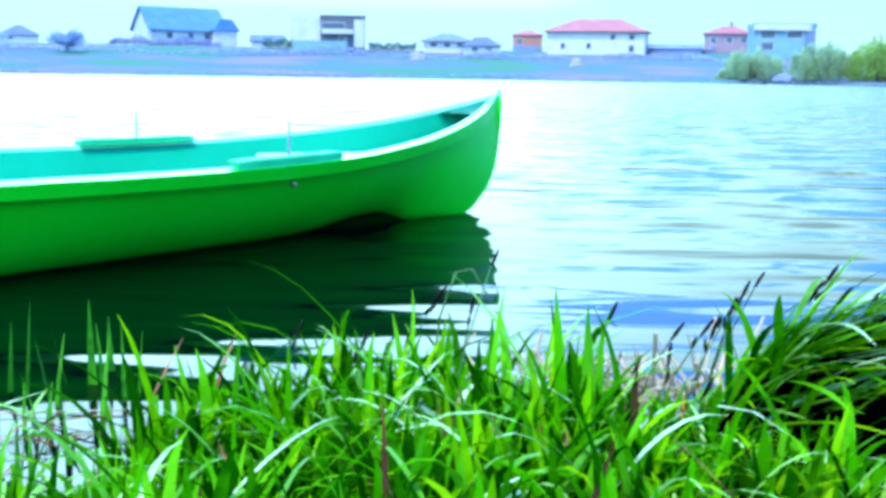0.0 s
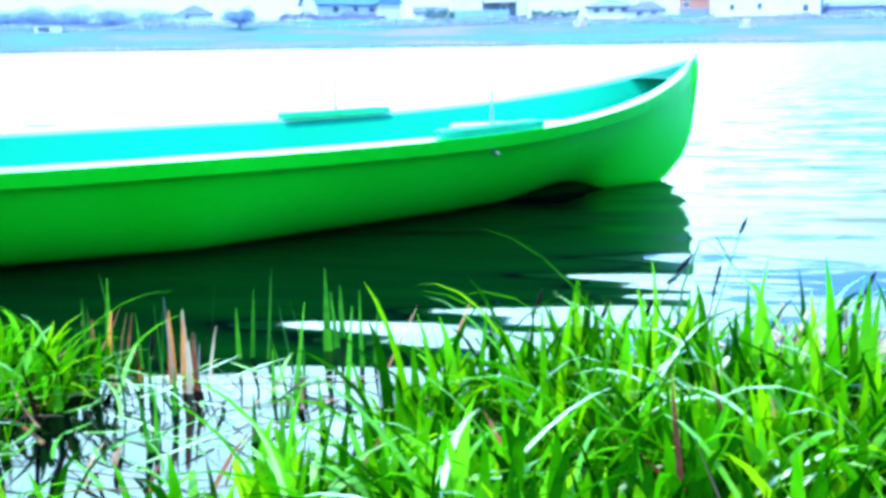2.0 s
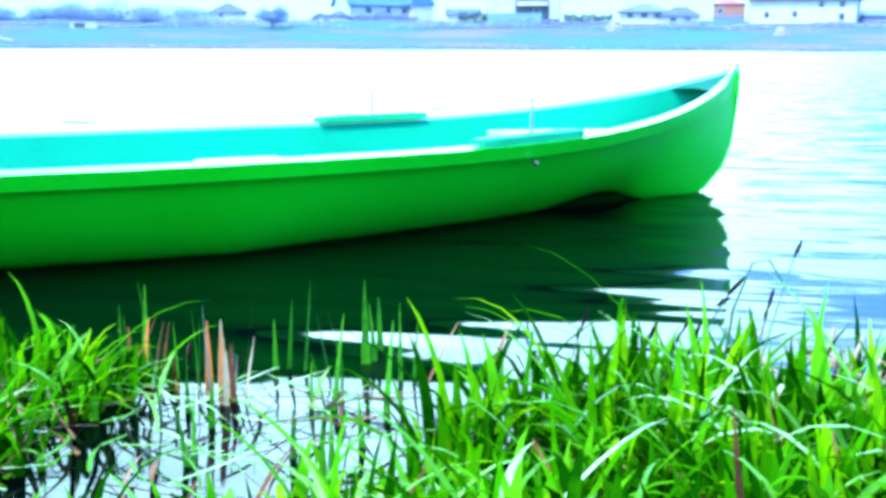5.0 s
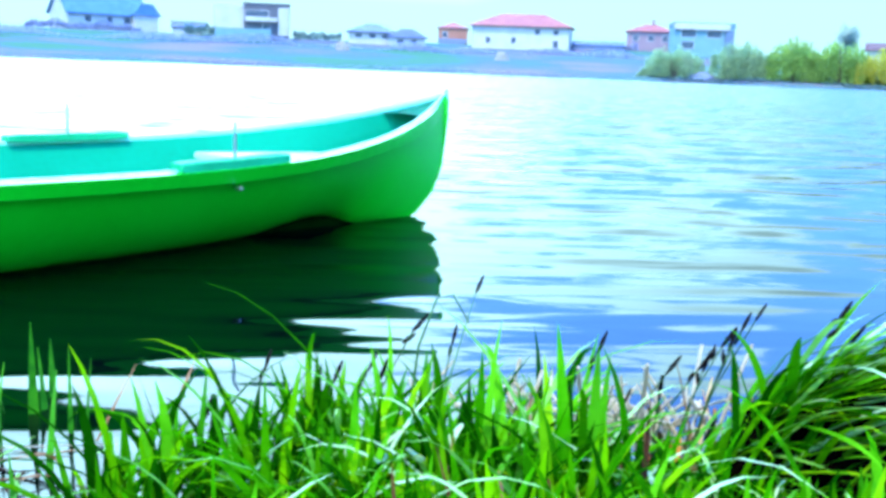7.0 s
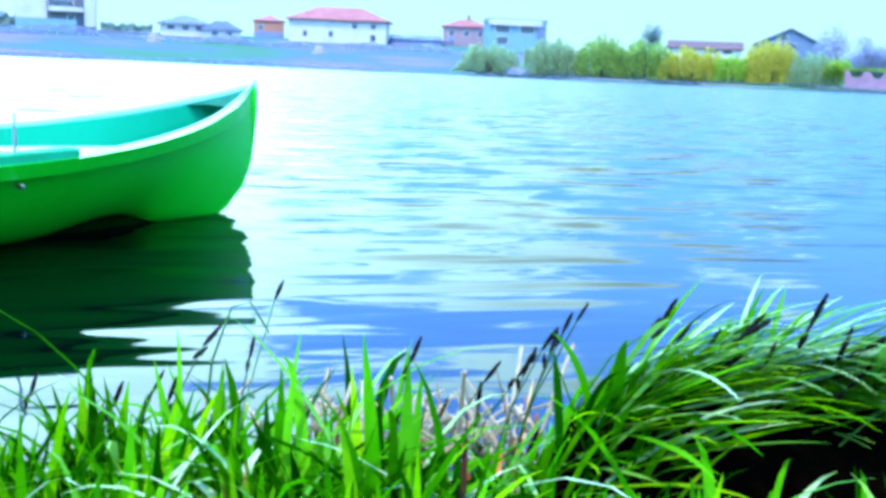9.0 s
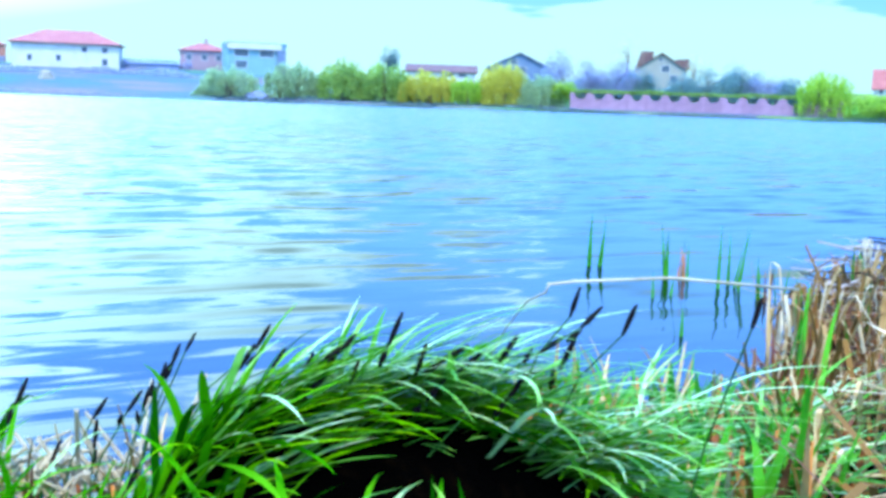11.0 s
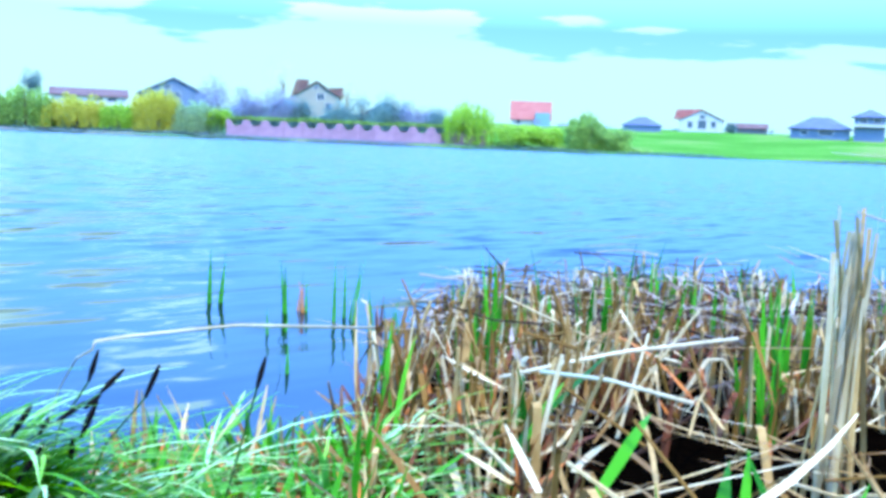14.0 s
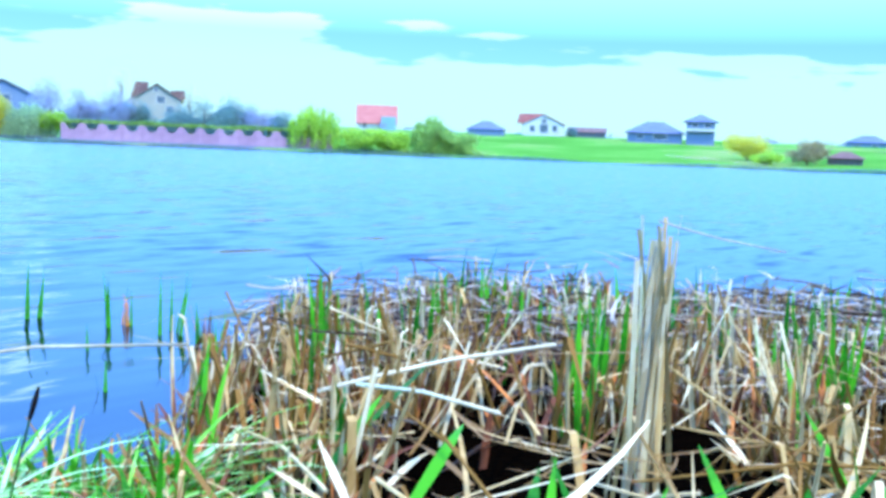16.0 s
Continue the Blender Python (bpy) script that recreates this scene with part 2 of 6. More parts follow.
SPIKE = surface("black_brown_flower_spike", (0.0014, 0.000875, 0.00175), (0.00525, 0.00315, 0.0028), 90.0, 400.0, 0.95, 0.8, 0.003, spec=0.1, each=0.3)
# leaf colour is paled to imitate the sky's sheen on bent leaves
COMB = surface("pale_sheen_sedge_leaf", (0.06, 0.26, 0.014), (0.20, 0.48, 0.08), 3.0, 30.0, 0.4, 0.1, 0.002, spec=0.04, island=0.9, c3=(0.42, 0.64, 0.34), translucent=0.3)
STALK = surface("green_flower_stalk", (0.010, 0.055, 0.003), (0.022, 0.10, 0.006), 20.0, 100.0, 0.5, 0.1, 0.001, each=0.4)
RUST = surface("red_brown_rotten_reed", (0.11, 0.022, 0.003), (0.48, 0.15, 0.020), 12.0, 80.0, 0.8, 0.4, 0.004, island=0.5, each=0.4)
PALE = surface("bleached_reed", (0.27, 0.21, 0.11), (0.44, 0.38, 0.26), 6.0, 60.0, 0.6, 0.2, 0.002, each=0.4)


def field_material():
    """Far bank: greyish dry grass and soil blued for haze on one side of the lake, fresh meadow on the other, dark
    earth by the camera.
    """
    m, n, l, b = mat_base("bank_grassland")
    tcn = n.new("ShaderNodeTexCoord")
    big, small = n.new("ShaderNodeTexNoise"), n.new("ShaderNodeTexNoise")
    mp = n.new("ShaderNodeMapping")
    mp.inputs["Scale"].default_value = (0.035, 0.035, 0.5)
    l.new(tcn.outputs["Object"], mp.inputs["Vector"])
    l.new(mp.outputs["Vector"], big.inputs["Vector"])
    big.inputs["Scale"].default_value, big.inputs["Detail"].default_value = 1.0, 6.0
    small.inputs["Scale"].default_value, small.inputs["Detail"].default_value = 1.5, 5.0
    l.new(tcn.outputs["Object"], small.inputs["Vector"])
    dry, fresh = n.new("ShaderNodeValToRGB"), n.new("ShaderNodeValToRGB")
    # the dry grass colours carry a painted blue haze
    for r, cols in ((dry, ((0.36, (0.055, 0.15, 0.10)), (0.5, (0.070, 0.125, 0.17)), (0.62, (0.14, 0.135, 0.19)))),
                    (fresh, ((0.30, (0.035, 0.13, 0.02)), (0.5, (0.065, 0.20, 0.035)), (0.70, (0.17, 0.20, 0.09))))):
        els = r.color_ramp.elements
        els[0].position, els[0].color = cols[0][0], (*cols[0][1], 1)
        els[1].position, els[1].color = cols[2][0], (*cols[2][1], 1)
        e = els.new(cols[1][0])
        e.color = (*cols[1][1], 1)
    k = n.new("ShaderNodeMath")
    k.operation = "MULTIPLY_ADD"
    l.new(small.outputs["Fac"], k.inputs[0])
    k.inputs[1].default_value = 0.3
    l.new(big.outputs["Fac"], k.inputs[2])
    k2 = n.new("ShaderNodeMath")
    k2.operation = "SUBTRACT"
    l.new(k.outputs[0], k2.inputs[0])
    k2.inputs[1].default_value = 0.15
    l.new(k2.outputs[0], dry.inputs["Fac"])
    l.new(k2.outputs[0], fresh.inputs["Fac"])
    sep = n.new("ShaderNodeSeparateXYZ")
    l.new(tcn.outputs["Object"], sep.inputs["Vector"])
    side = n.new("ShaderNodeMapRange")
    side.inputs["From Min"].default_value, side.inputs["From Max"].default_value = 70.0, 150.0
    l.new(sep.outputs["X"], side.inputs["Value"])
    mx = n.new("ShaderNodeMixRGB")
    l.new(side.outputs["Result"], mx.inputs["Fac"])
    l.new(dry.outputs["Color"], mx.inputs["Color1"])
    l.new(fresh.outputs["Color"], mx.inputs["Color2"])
    # wet earth on the near bank, blackened for the shade between leaves
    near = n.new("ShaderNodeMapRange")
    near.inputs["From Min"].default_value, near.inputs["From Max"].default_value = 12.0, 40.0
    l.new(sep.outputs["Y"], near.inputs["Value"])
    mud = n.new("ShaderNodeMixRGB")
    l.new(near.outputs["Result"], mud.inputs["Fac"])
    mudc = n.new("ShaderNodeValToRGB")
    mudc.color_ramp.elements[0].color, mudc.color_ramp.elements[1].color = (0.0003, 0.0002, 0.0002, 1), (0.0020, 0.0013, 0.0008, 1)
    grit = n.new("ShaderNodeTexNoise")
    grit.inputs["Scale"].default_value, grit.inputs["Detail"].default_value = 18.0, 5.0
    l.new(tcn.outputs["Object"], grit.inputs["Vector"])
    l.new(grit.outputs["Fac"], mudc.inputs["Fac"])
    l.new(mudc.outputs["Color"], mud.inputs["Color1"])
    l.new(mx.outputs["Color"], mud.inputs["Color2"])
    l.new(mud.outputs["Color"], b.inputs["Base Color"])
    b.inputs["Roughness"].default_value = 0.95
    b.inputs["Specular IOR Level"].default_value = 0.0
    bp = n.new("ShaderNodeBump")
    bp.inputs["Strength"].default_value, bp.inputs["Distance"].default_value = 0.6, 0.05
    l.new(grit.outputs["Fac"], bp.inputs["Height"])
    l.new(bp.outputs["Normal"], b.inputs["Normal"])
    return m


FIELD = field_material()


def wall_paint(name, c, k=0.85):
    return surface(name, tuple(v * k for v in c), c, 0.4, 3.0, 0.8, 0.2, 0.02)


WHITE = wall_paint("white_render", (0.365, 0.374, 0.365))
CREAM = wall_paint("cream_render", (0.214, 0.208, 0.178))
ORANGE = wall_paint("orange_render", (0.285, 0.119, 0.0792))
PINK = wall_paint("pink_render", (0.23, 0.158, 0.182))
GREY = wall_paint("grey_render", (0.0714, 0.0786, 0.0996))
TEAL = wall_paint("pale_blue_cladding", (0.12, 0.24, 0.28))
BLUEWALL = wall_paint("blue_grey_render", (0.085, 0.13, 0.21))
DARKWALL = wall_paint("dark_hangar_sheet", (0.13, 0.17, 0.28))
ROOF_BLUE = surface("blue_sheet_roof", (0.04, 0.125, 0.31), (0.06, 0.16, 0.37), 0.5, 6.0, 0.5, 0.3, 0.03)
ROOF_RED = surface("red_tile_roof", (0.225, 0.0562, 0.0562), (0.292, 0.0956, 0.0844), 0.6, 8.0, 0.7, 0.4, 0.04)
ROOF_BROWN = surface("brown_tile_roof", (0.08, 0.0375, 0.035), (0.12, 0.06, 0.055), 0.6, 8.0, 0.7, 0.4, 0.04)
ROOF_GREY = surface("slate_grey_roof", (0.05, 0.072, 0.15), (0.08, 0.105, 0.2), 0.6, 8.0, 0.6, 0.3, 0.03)
GLASS = surface("dark_window_glass", (0.03, 0.05, 0.08), (0.05, 0.08, 0.12), 1.0, 8.0, 0.12, 0.0, 0.0, spec=0.8)
TRIM = wall_paint("white_trim", (0.44, 0.44, 0.44))
FENCE = surface("pink_concrete_panel", (0.20, 0.115, 0.165), (0.26, 0.155, 0.215), 0.7, 6.0, 0.85, 0.3, 0.02, each=0.3)
FENCE_BASE = surface("dark_stone_footing", (0.06, 0.07, 0.12), (0.12, 0.13, 0.19), 1.0, 8.0, 0.8, 0.4, 0.03)
BARK = surface("grey_brown_bark", (0.05, 0.04, 0.04), (0.12, 0.10, 0.10), 3.0, 20.0, 0.9, 0.6, 0.03)


def leaf(name, dark, light, pale):
    return surface(name, dark, light, 0.5, 4.0, 0.6, 0.0, 0.0, island=0.6, c3=pale, translucent=0.6)


# far leaf colours are paled and blued to paint in the haze
LEAF_GREEN = leaf("willow_leaves", (0.151, 0.287, 0.065), (0.302, 0.490, 0.104), (0.452, 0.642, 0.156))
LEAF_PALE = leaf("haze_pale_willow_leaves", (0.230, 0.351, 0.198), (0.365, 0.520, 0.264), (0.459, 0.624, 0.308))
LEAF_GARDEN = leaf("haze_blue_garden_leaves", (0.105, 0.217, 0.221), (0.180, 0.334, 0.325), (0.270, 0.435, 0.442))
LEAF_HAZE = leaf("haze_blue_twigs", (0.180, 0.276, 0.432), (0.264, 0.384, 0.552), (0.336, 0.456, 0.600))
LEAF_YELLOW = leaf("yellow_spring_leaves", (0.413, 0.400, 0.045), (0.550, 0.525, 0.065), (0.625, 0.613, 0.110))
LEAF_LIME = leaf("lime_spring_leaves", (0.189, 0.364, 0.036), (0.365, 0.585, 0.054), (0.540, 0.715, 0.084))
LEAF_DARK = leaf("conifer_needles", (0.088, 0.176, 0.190), (0.146, 0.264, 0.254), (0.219, 0.366, 0.317))
LEAF_VIOLET = leaf("haze_violet_bare_twigs", (0.203, 0.235, 0.353), (0.320, 0.355, 0.510), (0.427, 0.474, 0.620))
LEAF_TWIG = leaf("pale_yellow_twigs", (0.45, 0.40, 0.22), (0.60, 0.52, 0.30), (0.7, 0.62, 0.42))
LEAF_BROWN = leaf("budding_brown_twigs", (0.19, 0.157, 0.0842), (0.316, 0.274, 0.137), (0.442, 0.4, 0.211))


# ---- building blocks ----
def mesh_ob(name, verts, faces, material, parent=None, label="", smooth=False):
    me = bpy.data.meshes.new(name)
    me.from_pydata([tuple(v) for v in verts], [], faces)
    me.update()
    me.materials.append(material)
    if smooth:
        me.polygons.foreach_set("use_smooth", [True] * len(me.polygons))
    ob = new(name, me)
    if parent:
        ob.parent = parent
    if label:
        tagged(ob, label)
    return ob


def part(name, bm, material, parent, label="", smooth=False):
    me = bpy.data.meshes.new(name)
    bmesh.ops.recalc_face_normals(bm, faces=bm.faces)
    bm.to_mesh(me)
    bm.free()
    me.materials.append(material)
    if smooth:
        me.polygons.foreach_set("use_smooth", [True] * len(me.polygons))
    ob = new(name, me)
    ob.parent = parent
    if label:
        tagged(ob, label)
    return ob


def box_bm(x0, x1, y0, y1, z0, z1, bm=None, bevel=0.0):
    bm = bm or bmesh.new()
    made = bmesh.ops.create_cube(bm, size=1)["verts"]
    for v in made:
        v.co = Vector(((x0 + x1) / 2 + v.co.x * (x1 - x0), (y0 + y1) / 2 + v.co.y * (y1 - y0), (z0 + z1) / 2 + v.co.z * (z1 - z0)))
    if bevel:
        bmesh.ops.bevel(bm, geom=list({e for v in made for e in v.link_edges}), offset=bevel, segments=2, affect="EDGES")
    return bm


def prism_bm(outline, y0, y1, bm=None):
    """An outline in x and z pushed from y0 to y1."""
    bm = bm or bmesh.new()
    a = [bm.verts.new((x, y0, z)) for x, z in outline]
    b = [bm.verts.new((x, y1, z)) for x, z in outline]
    bm.faces.new(a)
    bm.faces.new(b[::-1])
    for i in range(len(a)):
        j = (i + 1) % len(a)
        bm.faces.new((a[i], b[i], b[j], a[j]))
    return bm


def tube(points, radii, sides=6):
    """Verts and faces of a tapered tube along points."""
    verts, faces = [], []
    for i, p in enumerate(points):
        d = (points[min(i + 1, len(points) - 1)] - points[max(i - 1, 0)]).normalized()
        u = d.cross(Vector((0.31, 0.77, 0.55))).normalized()
        w = d.cross(u)
        for k in range(sides):
            a = 2 * math.pi * k / sides
            verts.append(p + (u * math.cos(a) + w * math.sin(a)) * radii[i])
    for i in range(len(points) - 1):
        for k in range(sides):
            k2 = (k + 1) % sides
            faces.append((i * sides + k, i * sides + k2, (i + 1) * sides + k2, (i + 1) * sides + k))
    faces.append(tuple(range(sides))[::-1])
    faces.append(tuple((len(points) - 1) * sides + k for k in range(sides)))
    return verts, faces


class Pile:
    """Collects many small pieces into one mesh."""

    def __init__(self):
        self.v, self.f = [], []

    def add(self, verts, faces):
        o = len(self.v)
        self.v.extend(verts)
        self.f.extend(tuple(i + o for i in f) for f in faces)

    def blade(self, base, heading, length, width, lean, curl, segments=4, tip=0.12, fold=0.0, twist=0.0):
        """A grass leaf: leans away from upright along heading by lean degrees and bends by curl degrees over its length."""
        p, verts, faces = Vector(base), [], []
        step = length / segments
        for i in range(segments + 1):
            f = i / segments
            a = radians(lean + curl * f * f)
            h = heading + twist * f
            side = Vector((-math.sin(h), math.cos(h), 0))
            w = width * 0.5 * ((0.75 + 0.5 * f) if f < 0.4 else max(tip, 0.95 * (1 - ((f - 0.4) / 0.6) ** 2)))
            out = Vector((math.cos(h), math.sin(h), 0))
            verts += [p - side * w, p + side * w] if not fold else [p - side * w + out * fold * w, p + side * w + out * fold * w]
            p = p + (out * math.sin(a) + Vector((0, 0, 1)) * math.cos(a)) * step
        for i in range(segments):
            faces.append((2 * i, 2 * i + 1, 2 * i + 3, 2 * i + 2))
        self.add(verts, faces)

    def broken(self, base, heading, length, width, lean, bend, at_part):
        """A dry leaf that stands up and is snapped over at a part of its length."""
        p, verts, faces = Vector(base), [], []
        side = Vector((-math.sin(heading), math.cos(heading), 0)) * width / 2
        out = Vector((math.cos(heading), math.sin(heading), 0))
        stations = ((0.0, lean), (at_part * 0.5, lean), (at_part, lean + bend * 0.5), (at_part + 0.04, lean + bend), ((1 + at_part) / 2, lean + bend), (1.0, lean + bend))
        for (f0, a), (f1, _) in zip(stations, stations[1:] + ((1.0, 0.0),)):
            w = 1.0 if f0 < 0.7 else max(0.2, (1 - f0) / 0.3)
            verts += [p - side * w + out * width * 0.15, p + side * w + out * width * 0.15]
            p = p + (out * math.sin(radians(a)) + Vector((0, 0, 1)) * math.cos(radians(a))) * (f1 - f0) * length
        for i in range(len(stations) - 1):
            faces.append((2 * i, 2 * i + 1, 2 * i + 3, 2 * i + 2))
        self.add(verts, faces)

    def stem(self, a, b, r0, r1, sides=4, sag=0.0):
        a, b = Vector(a), Vector(b)
        mid = (a + b) / 2 - Vector((0, 0, sag))
        v, f = tube([a, mid, b], [r0, (r0 + r1) / 2, r1], sides)
        self.add(v, f)

    def done(self, name, material, parent=None, label="", smooth=False):
        return mesh_ob(name, self.v, self.f, material, parent, label, smooth)


def at(az, r, z=0.0):
    return Vector((r * math.sin(radians(az)), r * math.cos(radians(az)), z))


# ---- the ground and the lake ----
SHORE = 204.0


def smooth(a, b, x):
    t = min(1.0, max(0.0, (x - a) / (b - a)))
    return t * t * (3 - 2 * t)


# scale, then x, y, z shift, fitting reed bed and tussock to the camera's view
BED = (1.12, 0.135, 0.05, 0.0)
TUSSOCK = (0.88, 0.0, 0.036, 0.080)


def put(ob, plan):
    """Scales and shifts a thing of the bed or the tussock to fit the camera's view."""
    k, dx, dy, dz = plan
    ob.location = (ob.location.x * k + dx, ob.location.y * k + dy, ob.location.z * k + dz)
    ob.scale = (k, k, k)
    return ob


def mound(x, y):
    """The height of the tussock's earth before its fit to the view: a steep dark face towards the bank."""
    r, az = math.hypot(x, y), math.degrees(math.atan2(x, y))
    side = smooth(11, 17, az) * (1 - smooth(37, 42, az))
    if side < 0.01:
        return -0.5
    crest = (0.45 - 0.13 * smooth(27, 39, az) - 0.12 * (1 - smooth(14, 21, az))) * side * smooth(1.70 + 0.12 * smooth(17, 27, az) - 0.06 * smooth(29, 36, az), 1.85 + 0.12 * smooth(17, 27, az), r) * (1 - smooth(2.02, 2.26, r))
    foot = 0.20 * side * smooth(1.2, 1.35, r) * (1 - smooth(1.85, 1.95, r))
    return -0.25 + max(crest, foot)


def shelf(x, y):
    """The low wet strip between the tussock and the reed bed, 0 to 1."""
    r, az = math.hypot(x, y), math.degrees(math.atan2(x, y))
    return smooth(31, 35, az) * (1 - smooth(44, 48, az)) * smooth(1.3, 1.5, r) * (1 - smooth(2.42, 2.72, r))


def in_reeds(x, y):
    """How far inside the reed bed a spot lies, before the fit to the view, 0 to 1."""
    r, az = math.hypot(x, y), math.degrees(math.atan2(x, y))
    wob = 0.18 * math.sin(az * 0.37) + 0.12 * math.sin(az * 0.9 + 1.3) + 0.5 * smooth(53, 62, az)
    return smooth(38.0 + 2.2 * r - 2.5, 38.0 + 2.2 * r + 1.5, az) * (1 - smooth(4.1 + wob, 4.6 + wob, r)) * (1 - smooth(100, 108, az))


def bank_edge(x):
    cove = smooth(-1.25, -1.0, x) * (1 - smooth(-0.62, -0.42, x))
    return 1.72 + 0.12 * math.sin(x * 2.3 + 0.4) + 0.08 * math.sin(x * 5.1) - 0.42 * cove


def ground_z(x, y):
    r, az = math.hypot(x, y), math.degrees(math.atan2(x, y))
    e = y - bank_edge(x)
    if r < 150 and y < 150:
        z = 0.13 - 0.20 * smooth(-0.75, 0.15, e) - 0.9 * smooth(0.1, 2.5, e)
        if y < -1:
            z += 0.25 * smooth(1, 12, -y)
        k = in_reeds((x - BED[1]) / BED[0], (y - BED[2]) / BED[0])
        z = max(z, -0.14 + 0.155 * shelf(x, y))
        z = max(z, TUSSOCK[3] + TUSSOCK[0] * mound(x / TUSSOCK[0], (y - TUSSOCK[2]) / TUSSOCK[0]))
        return z * (1 - k) + (0.032 + 0.02 * math.sin(3 * x) * math.sin(2.6 * y)) * k
    if y < 10 or abs(az) > 86:
        return 0.4 + 0.02 * (r - 150) * (1 - smooth(300, 500, r)) * 0.5
    left = 0.7 + (min(r, 262) - 206) * 0.105 + max(0.0, min(r, 420) - 262) * 0.02
    right = 0.55 + (min(r, 345) - 206) * 0.052 + max(0.0, min(r, 480) - 345) * 0.01
    k = smooth(16, 36, az)
    up = left * (1 - k) + right * k
    up += 0.25 * math.sin(x * 0.11) * math.sin(y * 0.07 + 1) * smooth(208, 230, r)
    shore = SHORE + 0.7 * math.sin(az * 0.8) + 0.4 * math.sin(az * 2.3)
    return -1.2 + (up + 1.2) * smooth(shore - 1.5, shore + 1.2, r)


rings = [0.01, 0.25, 0.5, 0.75] + [1.0 + 0.06 * i for i in range(34)] + [3.1 + 0.2 * i for i in range(15)] + [6.3, 7, 9, 12, 20, 40, 80, 140, 180, 198, 201.5, 202.5, 203.2, 204, 204.8, 205.6, 207, 210, 214, 219, 225, 232,
         240, 248, 256, 264, 275, 290, 310, 335, 360, 400, 450, 520, 700, 1100, 1800, 3000]
spokes = 240
gv, gf = [], []
for r in rings:
    for k in range(spokes):
        a = 360.0 * k / spokes
        p = at(a, r)
        gv.append((p.x, p.y, ground_z(p.x, p.y)))
for i in range(len(rings) - 1):
    for k in range(spokes):
        k2 = (k + 1) % spokes
        gf.append((i * spokes + k, (i + 1) * spokes + k, (i + 1) * spokes + k2, i * spokes + k2))
gf.append(tuple(range(spokes)))
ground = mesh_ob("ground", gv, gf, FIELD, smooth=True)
tagged(ground, "shade-dark earth bank rising to haze-blue dry grass and green meadow", "ground", kind="structure")

wv = [(-260, 0.6, 0), (260, 0.6, 0), (260, 240, 0), (-260, 240, 0)]
water = mesh_ob("water", wv, [(0, 1, 2, 3)], WATER)
tagged(water, "rippled blue lake water reflecting the bright sky", "water", kind="structure")


# ---- the canoe ----
def canoe():
    boat = new("canoe")
    half, beam, wet = 2.608, 0.683, 0.361
    bow, sheer = 0.565, 0.324
    phi = radians(41.26)
    top = Vector((0.273, 5.281, 0))
    axis = Vector((math.cos(phi), math.sin(phi), 0))
    boat.matrix_world = Matrix.Translation(top - axis * half) @ Matrix.Rotation(phi, 4, "Z")
    tagged(boat, "green painted open canoe floating on the lake beside the bank", "canoe")

    def width(t):
        return beam * (1 - (1 - t) ** 2.465)

    def rim_z(t):
        return sheer + (bow - sheer) * (1 - t) ** 3.76

    def low_width(t):
        """Half the width at the water."""
        return wet * (1 - (1 - t) ** 0.9) * (1 - 0.35 * smooth(0.05, 0.24, t) * (1 - smooth(0.34, 0.6, t)))

    def tuck(t):
        """The share of the side's height, behind the bow, over which the shade-black bottom rises above the water."""
        return 0.13 * smooth(0.15, 0.28, t) * (1 - smooth(0.30, 0.46, t))

    def half_width(t, h):
        """Half the width at a share h of the rim's height."""
        lo, k = low_width(t), tuck(t)
        if h < k:
            return lo * (0.8 + 0.2 * h / k)
        return lo + (width(t) - lo) * ((h - k) / (1 - k)) ** 0.60

    def spot(u, h, inset=0.0, side=1.0):
        """u runs from -1 (stern) to 1 (bow); h from 1 at the rim over 0 at the water to -1 at the keel."""
        t = 1 - abs(u)
        zt = rim_z(t)
        w0 = low_width(t)
        if h >= 0:
            w, z = half_width(t, h), zt * h
            stem = 0.205 * max(0.0, 1 - z / bow) ** 4.6
        else:
            w, z = w0 * math.sqrt(max(0.0, 1 - h * h)), 0.11 * h * (0.3 + 0.7 * smooth(0, 0.25, t))
            stem = 0.205 + 0.5 * h * h
        x = math.copysign(half * (1 - t) - stem * (1 - t), u) if u else 0.0
        return Vector((x, side * max(0.0, w - inset), z))

    us = [math.sin(math.pi / 2 * (i / 36)) for i in range(-36, 37)]
    # outer shell: the painted sides, and the bottom between them blackened for shade
    def shell(name, heights, sides, material, label):
        verts, faces = [], []
        loop = [(g, sd) for sd in sides for g in (heights if sd > 0 else heights[::-1])]
        for u in us:
            for g, sd in loop:
                k = tuck(1 - abs(u))
                verts.append(spot(u, k + (1 - k) * g if g >= 0 else k + (k + 1) * g, 0.0, sd))
        n = len(loop)
        for i in range(len(us) - 1):
            for j in range(n - 1):
                faces.append((i * n + j, i * n + j + 1, (i + 1) * n + j + 1, (i + 1) * n + j))
        mesh_ob(name, verts, faces, material, boat, label, True)

    for sd in (1.0, -1.0):
        shell("hull_side", [1.0, 0.93, 0.84, 0.72, 0.58, 0.44, 0.3, 0.18, 0.08, 0.03, 0.0], (sd,), HULL, "glossy green outer side of the hull")
    shell("hull_bottom", [0.0, -0.08, -0.16, -0.24, -0.5, -0.8, -1.0], (1.0, -1.0), BOTTOM, "hull bottom coloured near black for the shade beneath")
    # inner shell down to a flat floor
    verts, faces = [], []
    hs2 = [1.0, 0.85, 0.7, 0.55, 0.4, 0.28, 0.2]
    loop = [(h, 1.0) for h in hs2] + [(h, -1.0) for h in hs2[::-1]]
    for u in us[1:-1]:
        for h, s in loop:
            verts.append(spot(u, h, 0.018, s))
    n = len(loop)
